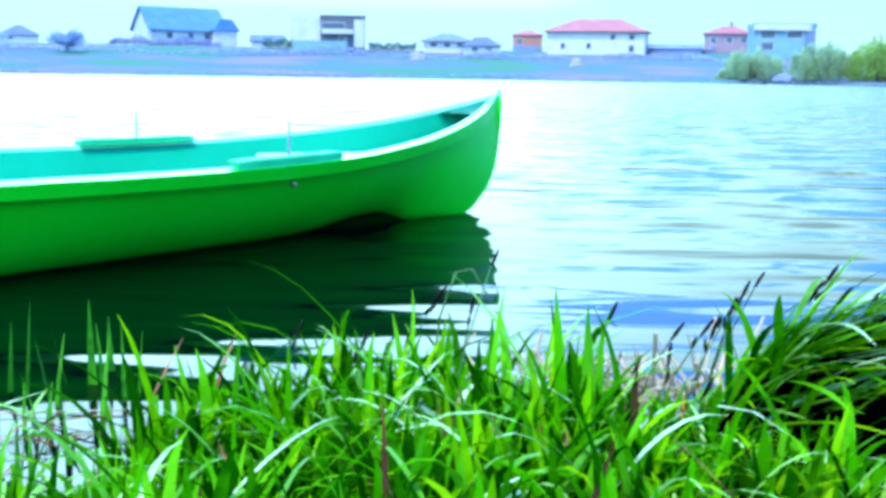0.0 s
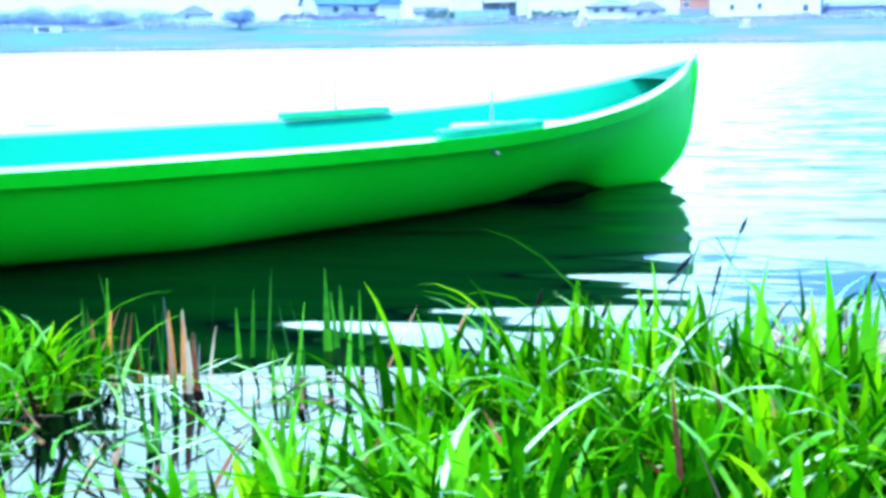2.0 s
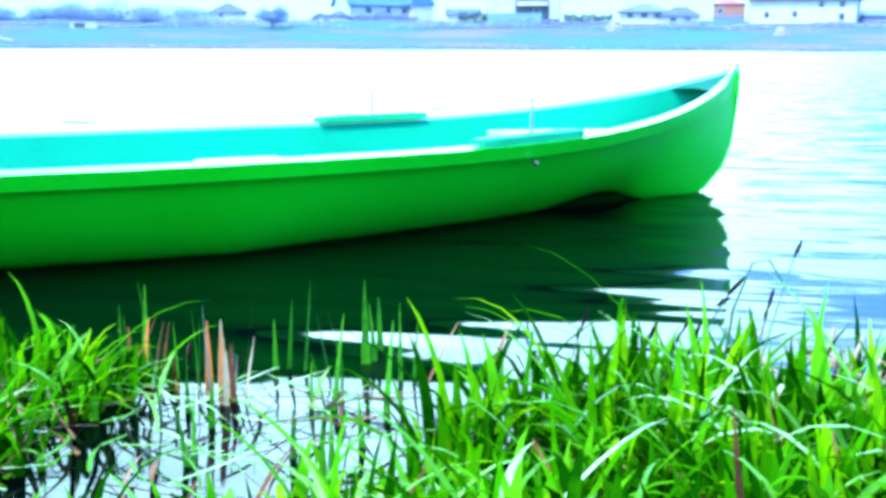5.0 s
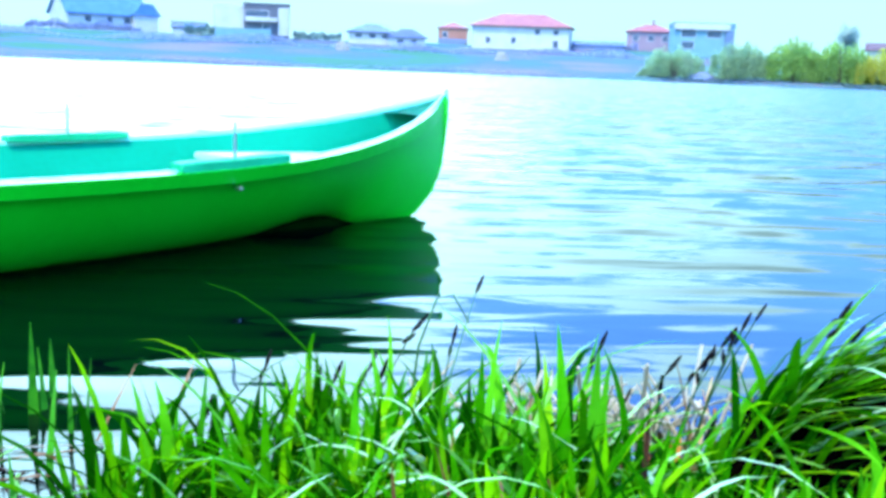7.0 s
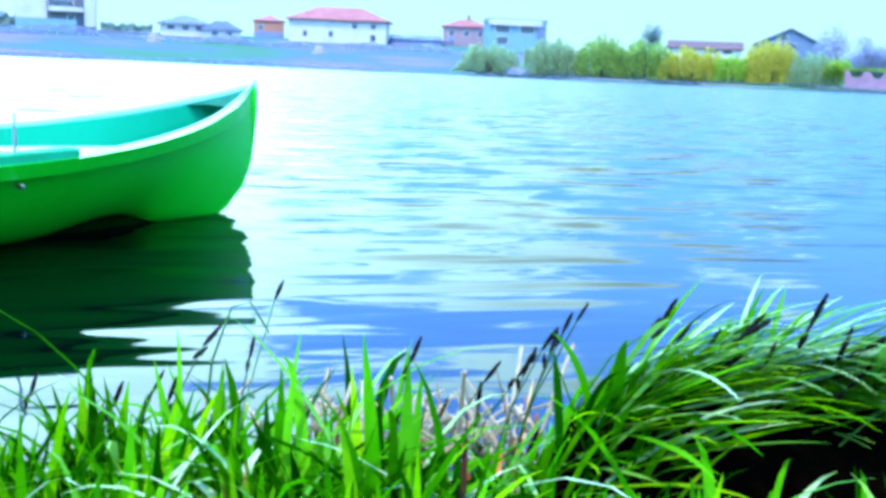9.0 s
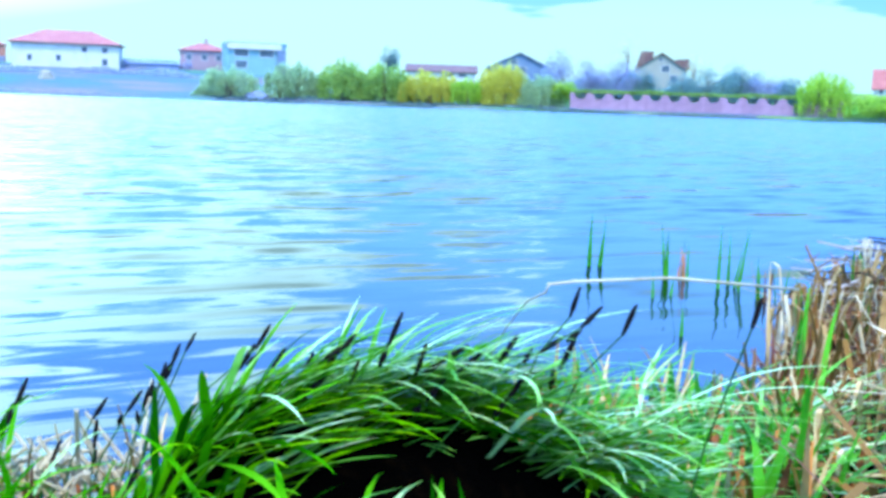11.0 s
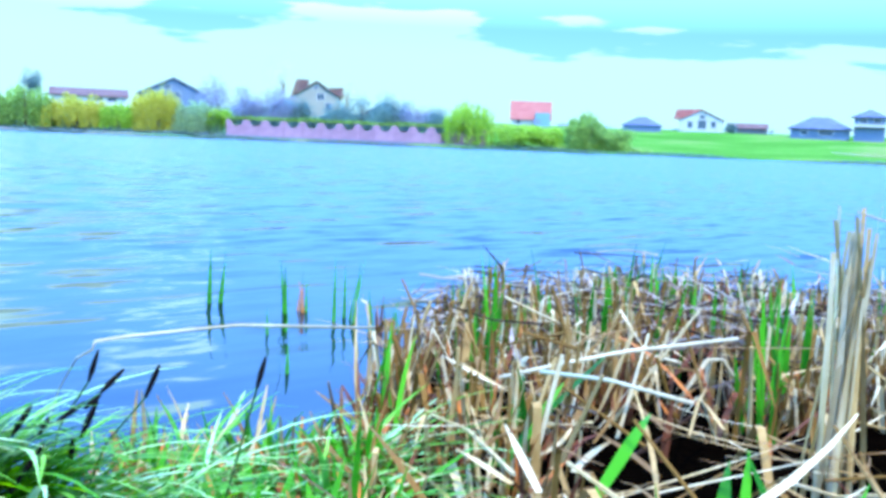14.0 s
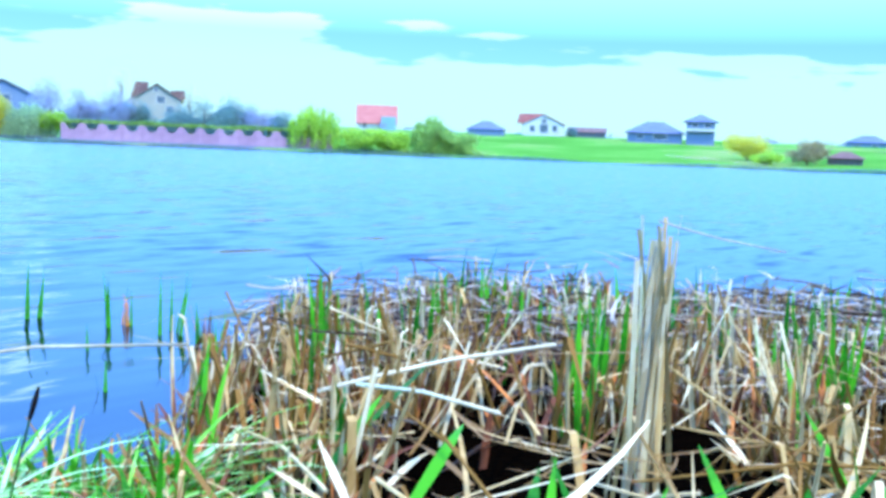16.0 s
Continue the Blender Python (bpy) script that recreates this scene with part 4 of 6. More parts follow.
def tree(label, az, r, w, top, leaves, seed, count=2600, leaf_size=0.40, trunk=0.24, stem_part=0.14, category="tree", clumps=16, base=None):
    rng = random.Random(seed)
    p = at(az, r)
    z0 = ground_z(p.x, p.y) if base is None else base
    ob = new("tree")
    ob.location = (p.x, p.y, z0 - 0.1)
    tagged(ob, label, category)
    hgt = top - z0
    pile = Pile()
    lean = Vector((rng.uniform(-0.05, 0.05) * hgt, 0, 0))
    pts = [Vector((0, 0, -0.3)), Vector((0, 0, hgt * stem_part)) + lean * 0.4, Vector((0, 0, hgt * 0.55)) + lean, Vector((0, 0, hgt * 0.85)) + lean * 1.4]
    pile.add(*tube(pts, [trunk * 1.3, trunk, trunk * 0.6, trunk * 0.15], 7))
    for k in range(8):
        a = rng.uniform(0, 2 * math.pi)
        b0 = Vector((0, 0, hgt * rng.uniform(stem_part, 0.6))) + lean * 0.6
        e = b0 + Vector((math.cos(a) * w * 0.36, math.sin(a) * w * 0.3, hgt * rng.uniform(0.12, 0.3)))
        m = (b0 + e) / 2 + Vector((0, 0, hgt * 0.04))
        pile.add(*tube([b0, m, e], [trunk * 0.45, trunk * 0.3, trunk * 0.08], 5))
    pile.done("trunk", BARK, ob)
    c = Vector((0, 0, hgt * (1 + stem_part * 0.6) / 2)) + lean
    cloud = leaf_cloud(rng, c, Vector((w / 1.12, w / 1.6, hgt * (1 - stem_part * 0.6) / 1.9)), int(count * 5), leaf_size * 0.46, 1.0, clumps + 10)
    cloud.done("crown", leaves, ob)
    return ob


def willow(label, az, r, w, top, leaves, seed, count=6800, leaf_size=0.19):
    """A shore willow: short forked trunk under a soft dome of hanging leafy twigs that reach down to the water's edge."""
    rng = random.Random(seed)
    p = at(az, r)
    z0 = ground_z(p.x, p.y)
    ob = new("tree")
    ob.location = (p.x, p.y, z0 - 0.1)
    tagged(ob, label, "tree")
    hgt = top - z0
    wood = Pile()
    for k in range(6):
        a = rng.uniform(0, 2 * math.pi)
        e = Vector((math.cos(a) * w * 0.26, math.sin(a) * w * 0.22, hgt * rng.uniform(0.6, 0.88)))
        wood.add(*tube([Vector((0, 0, -0.3)), Vector((e.x * 0.3, e.y * 0.3, hgt * 0.3)), e * 0.75, e], [0.26, 0.18, 0.09, 0.02], 6))
    wood.done("trunk", BARK, ob)
    crown = Pile()
    twigs = 150
    for k in range(twigs):
        a, f = rng.uniform(0, 2 * math.pi), math.sqrt(rng.random())
        x, y = math.cos(a) * f * w * 0.64, math.sin(a) * f * w * 0.4
        high = hgt * (1 - 0.34 * f ** 2.4) * rng.uniform(0.78, 1.0) * (0.93 + 0.09 * math.sin(a * 3 + seed))
        low = max(0.2, high - hgt * rng.uniform(0.35, 0.85))
        sway = rng.uniform(-0.06, 0.06) * w
        for _ in range(int(count * 1.7) // twigs):
            t = rng.random()
            q = Vector((x + sway * t + rng.gauss(0, 0.2), y + rng.gauss(0, 0.2), high + (low - high) * t))
            u = Vector((rng.gauss(0, 0.5), rng.gauss(0, 0.5), -1)).normalized()
            v = u.cross(Vector((rng.gauss(0, 1), rng.gauss(0, 1), 0.1))).normalized()
            s = leaf_size * rng.uniform(0.6, 1.4)
            crown.add([q - u * s, q + v * s * 0.5, q + u * s, q - v * s * 0.5], [(0, 1, 2, 3)])
    crown.done("crown", leaves, ob)
    return ob


def hedge(label, az0, az1, r, low, high, leaves, seed, count=900, leaf_size=0.3, deep=1.2, wave=0.25):
    """A long row of bushes along the bank from az0 to az1."""
    rng = random.Random(seed)
    pile = Pile()
    leaf_size *= 0.55
    for _ in range(int(count * 3.2)):
        f = rng.random()
        az = az0 + (az1 - az0) * f
        p = at(az, r + rng.uniform(-deep, deep))
        hh = (high - low) * (1 - wave + wave * math.sin(f * 23 + seed) * math.sin(f * 9 + 2))
        z = low + hh * rng.random() ** 0.7
        p.z = z
        u = Vector((rng.gauss(0, 1), rng.gauss(0, 1), rng.gauss(0, 1))).normalized()
        w = u.cross(Vector((rng.gauss(0, 1), rng.gauss(0, 1), rng.gauss(0, 1)))).normalized()
        s = leaf_size * rng.uniform(0.6, 1.5)
        pile.add([p - u * s, p + w * s * 0.7, p + u * s, p - w * s * 0.7], [(0, 1, 2, 3)])
    return tagged(pile.done("hedge", leaves), label, "hedge", kind="stuff")


willow("young willow leaning over the water's edge, paled for haze", 15.9, 206.9, 9.0, 7.0, LEAF_PALE, 11, 4200)
willow("young willow leaning over the water's edge, paled for haze", 19.2, 207.5, 8.6, 7.9, LEAF_PALE, 12)
willow("broad green willow in leaf on the shore", 21.8, 207.2, 8.0, 8.9, LEAF_GREEN, 13)
willow("broad green willow in leaf on the shore", 24.0, 207.5, 7.8, 8.9, LEAF_GREEN, 14)
willow("low yellow-green willow in spring leaf", 26.3, 208, 10.4, 7.7, LEAF_YELLOW, 15, 6200)
willow("green willow between two yellow ones", 28.4, 208, 7.6, 6.4, LEAF_LIME, 16, 4200)
willow("bright yellow willow in spring leaf", 30.2, 208, 8.0, 9.8, LEAF_YELLOW, 17, 6200)
willow("green willow on the shore before a house", 32.2, 208.6, 8.6, 7.4, LEAF_PALE, 18)
tree("tall bare violet-grey tree", 33.2, 219, 5.6, 11.6, LEAF_VIOLET, 19, 900, 0.3)
tree("small lime-green bush beside the wall", 33.2, 209, 4.4, 6.2, LEAF_LIME, 20, 600, base=1.4)
tree("tall bare violet-grey tree behind the wall", 34.6, 222, 5.4, 10.3, LEAF_VIOLET, 21, 800, 0.3)
tree("tall bare violet-grey tree behind the wall", 36.0, 222, 6.2, 11.1, LEAF_VIOLET, 22, 900, 0.3)
tree("tall slender bare tree with pale yellowish twigs", 36.6, 226, 5.0, 17.5, LEAF_TWIG, 61, 260, 0.22, 0.16, 0.3)
tree("tall slender bare tree with pale yellowish twigs", 39.9, 228, 4.2, 14.6, LEAF_TWIG, 62, 200, 0.22, 0.14, 0.3)
tree("dark conifer before the villa", 37.5, 224, 3.6, 9.6, LEAF_DARK, 23, 700, 0.28)
tree("dark green garden tree", 39.4, 220, 4.6, 8.6, LEAF_DARK, 24, 700, 0.3)
tree("dark green garden tree", 40.7, 219, 6.8, 9.6, LEAF_DARK, 25, 800, 0.3)
tree("dark green garden tree", 42.3, 222, 6.4, 10.6, LEAF_DARK, 26, 800, 0.3)
tree("bare violet-grey garden tree", 43.6, 222, 6.0, 9.2, LEAF_VIOLET, 27, 800, 0.3)
tree("dark green garden tree", 44.9, 221, 5.0, 8.2, LEAF_DARK, 28, 700, 0.3)
willow("lime-green tree in fresh leaf", 46.4, 207.6, 9.6, 9.3, LEAF_LIME, 29, 6000)
tree("round lime-green bush on the shore", 49.0, 207.6, 8.0, 5.4, LEAF_LIME, 30, 1000, stem_part=0.05)
tree("round lime-green bush on the shore", 50.4, 208, 6.0, 4.8, LEAF_LIME, 31, 800, stem_part=0.05)
willow("olive-green willow on the shore", 52.6, 209.1, 7.8, 8.2, LEAF_GREEN, 32, 6000)
tree("olive-green bush on the shore", 54.2, 209, 6.0, 5.0, LEAF_GREEN, 33, 800, stem_part=0.05)
tree("round yellow-green tree on the meadow", 68.9, 229.5, 7.4, 7.6, LEAF_YELLOW, 34, 1100)
tree("brownish budding tree at the water's edge", 71.8, 217.6, 6.6, 6.2, LEAF_BROWN, 35, 900)
tree("lime-green bush at the water's edge", 69.9, 214, 5.0, 3.4, LEAF_LIME, 36, 500, stem_part=0.05)
tree("dark pointed tree behind the willows", 24.1, 272, 3.8, 14.0, LEAF_DARK, 37, 500, 0.35, base=7)
tree("round shrub in the field, blued for haze", -19.0, 238, 4.8, 9.2, LEAF_HAZE, 38, 700, base=5.0, stem_part=0.1)
tree("small dark tree beside the white house", 59.9, 334, 3.0, 10.2, LEAF_DARK, 39, 300, base=7)
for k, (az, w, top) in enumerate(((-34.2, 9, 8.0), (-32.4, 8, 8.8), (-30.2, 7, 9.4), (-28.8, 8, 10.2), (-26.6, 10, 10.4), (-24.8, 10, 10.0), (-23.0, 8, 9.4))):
    tree("grey tree on the far bank, blued for haze", az, 258, w, top, LEAF_HAZE, 50 + k, 800, 0.4, base=5.0, stem_part=0.08)
hedge("dark clipped hedge behind the pink wall", 33.8, 47.2, 208.2, 1.5, 4.0, LEAF_DARK, 3, 2600, 0.28, 0.5, 0.1)
hedge("green growth trailing along the top of the wall", 33.9, 47.0, 207.2, 3.6, 4.5, LEAF_GREEN, 4, 2400, 0.24, 0.5, 0.2)
hedge("belt of garden trees behind the wall, blued for haze", 33.6, 46.4, 226, 3.0, 8.6, LEAF_GARDEN, 18, 5200, 0.42, 3.0, 0.35)
hedge("dark hedge beside the barn", -17.0, -11.5, 268, 6.8, 9.2, LEAF_VIOLET, 5, 900, 0.4, 1.5, 0.35)
hedge("dark hedge beside the modern house", -9.4, -7.6, 256, 6.4, 9.2, LEAF_DARK, 6, 300, 0.4, 1.2)
hedge("dark hedge between the houses", -3.9, -1.4, 256, 6.4, 8.3, LEAF_DARK, 7, 350, 0.4, 1.2)
hedge("hedge behind the white house, blued for haze", 10.2, 14.0, 268, 6.0, 9.2, LEAF_VIOLET, 8, 600, 0.4, 1.5, 0.4)
hedge("dark bushes on the far slope", 5.6, 14.2, 251, 3.6, 6.2, LEAF_VIOLET, 9, 1100, 0.35, 3.0, 0.4)
hedge("low haze-violet scrub along the top of the far slope", -34.0, -4.0, 247, 4.6, 7.2, LEAF_VIOLET, 21, 2600, 0.36, 5.0, 0.5)
hedge("low haze-violet scrub along the top of the far slope", -4.0, 14.5, 246, 4.2, 6.6, LEAF_VIOLET, 22, 2000, 0.36, 5.0, 0.5)
hedge("grey scrub under the willows", 14.0, 33.6, 206.4, 0.1, 1.3, LEAF_GARDEN, 10, 1800, 0.34, 2.0, 0.4)
hedge("green undergrowth between the willows", 18.5, 33.4, 211, 0.6, 5.4, LEAF_PALE, 16, 5000, 0.4, 2.0, 0.5)
hedge("scrub between the young willows, paled for haze", 13.8, 21.0, 208.5, 0.4, 4.6, LEAF_PALE, 17, 2600, 0.34, 2.0, 0.5)
hedge("green scrub along the shore", 45.8, 56.0, 207.4, 0.2, 2.2, LEAF_GREEN, 11, 1400, 0.28, 1.5, 0.4)
hedge("skyline trees blued for haze", 67.5, 77.5, 352, 5.0, 9.4, LEAF_VIOLET, 12, 1500, 0.5, 3.0, 0.4)
hedge("skyline trees blued for haze", 51.0, 62.0, 372, 6.5, 9.6, LEAF_VIOLET, 13, 1300, 0.5, 3.0, 0.4)
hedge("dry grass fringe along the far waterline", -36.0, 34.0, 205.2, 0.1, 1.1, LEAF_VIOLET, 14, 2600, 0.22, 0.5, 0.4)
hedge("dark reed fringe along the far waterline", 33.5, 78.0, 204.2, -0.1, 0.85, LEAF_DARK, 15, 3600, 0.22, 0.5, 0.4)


def path_strip(label, spots, wide):
    """A pale trodden path lying on the slope along a few spots."""
    verts, faces = [], []
    for az, r in spots:
        for k in (-1, 1):
            p = at(az, r + k * wide / 2)
            verts.append((p.x, p.y, ground_z(p.x, p.y) + 0.22))
    for i in range(len(spots) - 1):
        faces.append((2 * i, 2 * i + 2, 2 * i + 3, 2 * i + 1))
    tagged(mesh_ob("path", verts, faces, CREAM), label, "path", kind="structure")


path_strip("pale gravel path down the meadow", [(64.8 + 0.35 * i, 238 - 2.0 * i) for i in range(9)], 2.0)
path_strip("pale gravel path at the water's edge", [(68.2 + 0.3 * i, 214 - 0.9 * i) for i in range(7)], 1.2)
path_strip("pale track across the far field", [(-35.6 + 0.4 * i, 232 - 0.5 * i - 0.16 * i * i) for i in range(11)], 3.0)


def heap(label, az, r, w, hgt, material, seed):
    """A weathered boulder-like heap with an uneven outline."""
    bm = bmesh.new()
    bmesh.ops.create_icosphere(bm, subdivisions=3, radius=1)
    for v in bm.verts:
        k = 1 + 0.25 * noise.noise(v.co * 1.7 + Vector((seed, 0, 0)))
        v.co = Vector((v.co.x * w / 2 * k, v.co.y * w / 3 * k, v.co.z * hgt * k))
    p = at(az, r)
    me = bpy.data.meshes.new("mound")
    bm.to_mesh(me)
    bm.free()
    me.materials.append(material)
    ob = new("mound", me)
    ob.location = (p.x, p.y, ground_z(p.x, p.y))
    return tagged(ob, label, "mound")


heap("pale mound of rubble on the far slope", -1.35, 236, 3.2, 1.9, CREAM, 1)
heap("pale mound of rubble on the far slope", 7.0, 228, 3.0, 1.9, CREAM, 2)
heap("dark overturned boat-like mound on the shore", 17.3, 206.5, 5.0, 1.2, DARKWALL, 3)


# ---- sedge on the near bank ----
def hollow(x, y):
    """The dark undercut below the overhanging leaves, 0 to 1."""
    x, y = x / TUSSOCK[0], (y - TUSSOCK[2]) / TUSSOCK[0]
    r, az = math.hypot(x, y), math.degrees(math.atan2(x, y))
    return smooth(18, 23, az) * (1 - smooth(41, 46, az)) * smooth(1.0, 1.15, r) * (1 - smooth(1.84, 1.92, r))


def cove(x, y):
    """The small bay of open water between two clumps, 0 to 1."""
    return smooth(-1.22, -1.0, x) * (1 - smooth(-0.60, -0.42, x)) * smooth(1.28, 1.48, y + 0.15 * (x + 0.8))


def density(x, y):
    """How thick the fresh sedge stands at a spot of the near bank, 0 to 1."""
    main = smooth(-0.54, -0.32, x) * (1 - smooth(0.16, 0.40, x)) * smooth(1.0, 1.2, y) * (1 - smooth(1.86, 2.08, y + 0.5 * (x - 0.02) ** 2))
    left = (1 - smooth(-1.22, -1.0, x)) * smooth(0.7, 1.0, y) * (1 - smooth(1.7, 2.1, y))
    r, az = math.hypot(x, y - TUSSOCK[2]) / TUSSOCK[0], math.degrees(math.atan2(x, y - TUSSOCK[2]))
    off = smooth(12, 15, az) * (1 - smooth(42, 46, az)) * smooth(1.62, 1.72, r)
    front = smooth(-0.55, -0.34, x) * (1 - smooth(0.45, 0.7, x)) * smooth(0.85, 1.0, y) * (1 - smooth(1.45, 1.62, y))
    low = smooth(0.1, 0.3, x) * (1 - smooth(0.5, 0.7, x)) * smooth(1.0, 1.2, y) * (1 - smooth(1.66, 1.9, y))
    gap = smooth(-1.3, -1.1, x) * (1 - smooth(-0.6, -0.4, x)) * smooth(0.9, 1.0, y) * (1 - smooth(1.2, 1.6, y)) * 0.35
    edge = smooth(1.2, 1.35, x) * (1 - smooth(1.45, 1.6, x)) * smooth(1.05, 1.2, y) * (1 - smooth(1.65, 1.85, y)) * 0.45
    return max(main, left, 0.8 * front, 0.5 * low, gap, edge) * (1 - hollow(x, y)) * (1 - off) * (1 - 0.93 * cove(x, y))


def sedge():
    rng = random.Random(5)
    piles = {"SEDGE": Pile(), "YOUNG": Pile(), "COMB": Pile()}
    tufts = 0
    while tufts < 900:
        x, y = rng.uniform(-2.2, 1.55), rng.uniform(0.8, 2.15)
        d = density(x, y)
        if rng.random() > d or noise.noise(Vector((x * 5.0, y * 5.0, 3))) < -0.16:
            continue
        tufts += 1
        z = max(-0.04, ground_z(x, y)) - 0.03
        tall = rng.uniform(0.17, 0.31) * (0.62 if x > 0.5 and y > 1.4 else 1.0) * (0.75 if 0.25 < x < 0.45 or x > 1.1 else 1.0) * (1.0 if y > 1.5 else 0.7) * (0.8 if x < -1.1 else 1.0) * (1.18 if -0.5 < x < 0.28 and y > 1.55 else 1.0)
        way = rng.uniform(0, 2 * math.pi)
        fresh = 0.10 + 0.42 * (noise.noise(Vector((x * 3.0, y * 3.0, 8))) > 0.05)
        for _ in range(rng.randint(8, 13)):
            h = rng.gauss(-0.2, 1.1) if x > 0.45 and rng.random() < 0.6 else rng.gauss(way, 1.2)
            root = (x + rng.gauss(0, 0.028), y + rng.gauss(0, 0.028), z)
            k = rng.random()
            if k < 0.50:      # broad leaves standing up
                piles["YOUNG" if rng.random() < fresh else "SEDGE"].blade(root, h, tall * rng.uniform(0.5, 0.98), rng.uniform(0.014, 0.026), rng.uniform(0, 22), rng.uniform(0, 60), 6, 0.04, 0.3, rng.uniform(-0.6, 0.6))
            elif k < 0.92:    # narrower ones bending over
                kind = "COMB" if rng.random() < 0.09 else "YOUNG" if rng.random() < fresh else "SEDGE"
                piles[kind].blade(root, h, tall * rng.uniform(0.7, 1.25), rng.uniform(0.010, 0.020), rng.uniform(10, 45), rng.uniform(60, 150), 7, 0.04, 0.25, rng.uniform(-0.7, 0.7))
            else:             # long thin ones lying across the rest
                piles["COMB" if rng.random() < 0.4 else "SEDGE"].blade((root[0], root[1], z + 0.04), h, tall * rng.uniform(1.0, 1.6), rng.uniform(0.006, 0.012), rng.uniform(28, 60), rng.uniform(40, 95), 7, 0.04, 0.2, rng.uniform(-0.5, 0.5))
    combed = {"SEDGE": Pile(), "YOUNG": Pile(), "COMB": Pile()}
    # long leaves combed over the tussock beside the reeds: they rise from its back and hang down its dark face
    for _ in range(1100):
        az = rng.uniform(11.5, 38)
        over = smooth(25, 35, az)
        r = rng.uniform(1.80 + 0.15 * smooth(17, 28, az), 2.13)
        size = (1 - 0.15 * over) * (0.7 + 0.3 * smooth(13, 22, az))
        p = at(az, r)
        p.z = max(-0.09, mound(p.x, p.y)) - 0.005
        kind = rng.choices(("SEDGE", "YOUNG", "COMB"), (0.08 - 0.04 * over, 0.54 - 0.16 * over, 0.38 + 0.20 * over))[0]
        if rng.random() < 0.2:      # leaning away, the fuzz of the crest
            combed[kind].blade(p, rng.gauss(-radians(az) + 0.25, 0.5), rng.uniform(0.10, 0.22) * size, rng.uniform(0.006, 0.013), rng.uniform(22, 52), rng.uniform(30, 80), 7, 0.05, 0.0, rng.uniform(-0.3, 0.3))
        else:                       # lying along the tussock
            combed[kind].blade(p, rng.gauss(-radians(az) - 0.15 - 0.25 * over, 0.42 + 0.1 * over), rng.uniform(0.14, 0.30) * size, rng.uniform(0.009, 0.020), rng.uniform(50, 80), rng.uniform(12, 42), 8, 0.05, 0.0, rng.uniform(-0.4, 0.4))
    # tufts close up to the tussock on the side of the main clump
    for _ in range(150):
        az, r = rng.uniform(12, 20), rng.uniform(1.66, 1.95)
        p = at(az, r)
        p.z = max(-0.09, mound(p.x, p.y)) - 0.005
        combed["YOUNG" if rng.random() < 0.6 else "SEDGE"].blade(p, rng.gauss(-radians(az) - 0.2, 0.9), rng.uniform(0.12, 0.26), rng.uniform(0.010, 0.020), rng.uniform(15, 60), rng.uniform(20, 90), 8, 0.05, 0.2, rng.uniform(-0.5, 0.5))
    # the longest, palest ones drape over the others
    for _ in range(110):
        az = rng.choice((rng.uniform(17, 36), rng.uniform(24, 36)))
        p = at(az, rng.uniform(1.93, 2.08))
        p.z = max(-0.09, mound(p.x, p.y)) + 0.01
        combed["COMB"].blade(p, rng.gauss(-radians(az) - 0.6, 0.4), rng.uniform(0.30, 0.48) * (0.75 + 0.25 * smooth(17, 24, az)), rng.uniform(0.008, 0.015), rng.uniform(48, 68), rng.uniform(30, 60), 9, 0.05, 0.0, rng.uniform(-0.5, 0.5))
    # a few sprays at the foot of the dark face
    for _ in range(46):
        az, r = rng.uniform(14, 38), rng.uniform(1.45, 1.78)
        p = at(az, r, -0.06)
        lead = rng.uniform(0, 6.28)
        for _ in range(rng.randint(4, 8)):
            combed["SEDGE" if rng.random() < 0.7 else "COMB"].blade(p, rng.gauss(lead, 0.9), rng.uniform(0.12, 0.28), rng.uniform(0.010, 0.018), rng.uniform(15, 50), rng.uniform(50, 120), 7, 0.05, 0.25)
    for kind, name, material, label in (("SEDGE", "tussock_sedge", SEDGE, "deep green sedge leaves combed over a dark tussock"),
                                        ("YOUNG", "tussock_young_sedge", YOUNG, "yellow-green sedge leaves combed over a dark tussock"),
                                        ("COMB", "overhanging_sedge", COMB, "sedge leaves bent over the dark bank, coloured pale for sheen")):
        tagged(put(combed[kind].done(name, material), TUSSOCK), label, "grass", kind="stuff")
    tagged(piles["SEDGE"].done("sedge_grass", SEDGE), "dense deep green sedge leaves growing along the bank", "grass", kind="stuff")
    tagged(piles["YOUNG"].done("young_sedge", YOUNG), "young yellow-green sedge leaves among the darker tufts", "grass", kind="stuff")
    tagged(piles["COMB"].done("pale_sedge", COMB), "sedge leaves bent among the green tufts, coloured pale for sheen", "grass", kind="stuff")
    dry = Pile()
    for _ in range(600):
        x, y = rng.uniform(-2.0, 1.3), rng.uniform(0.9, 2.1)
        if rng.random() > 0.25 + density(x, y) or hollow(x, y) > 0.3:
            continue
        z = max(-0.02, ground_z(x, y))
        if x > 0.4 and z > 0.08:
            continue
        dry.blade((x, y, z), rng.uniform(0, 6.28), rng.uniform(0.08, 0.2), rng.uniform(0.005, 0.011), rng.uniform(20, 80), rng.uniform(-20, 60), 3, 0.1, 0.2)
    tagged(dry.done("dead_leaves", WITHER), "withered red-brown leaves among the sedge", "dead leaves", kind="stuff")


sedge()


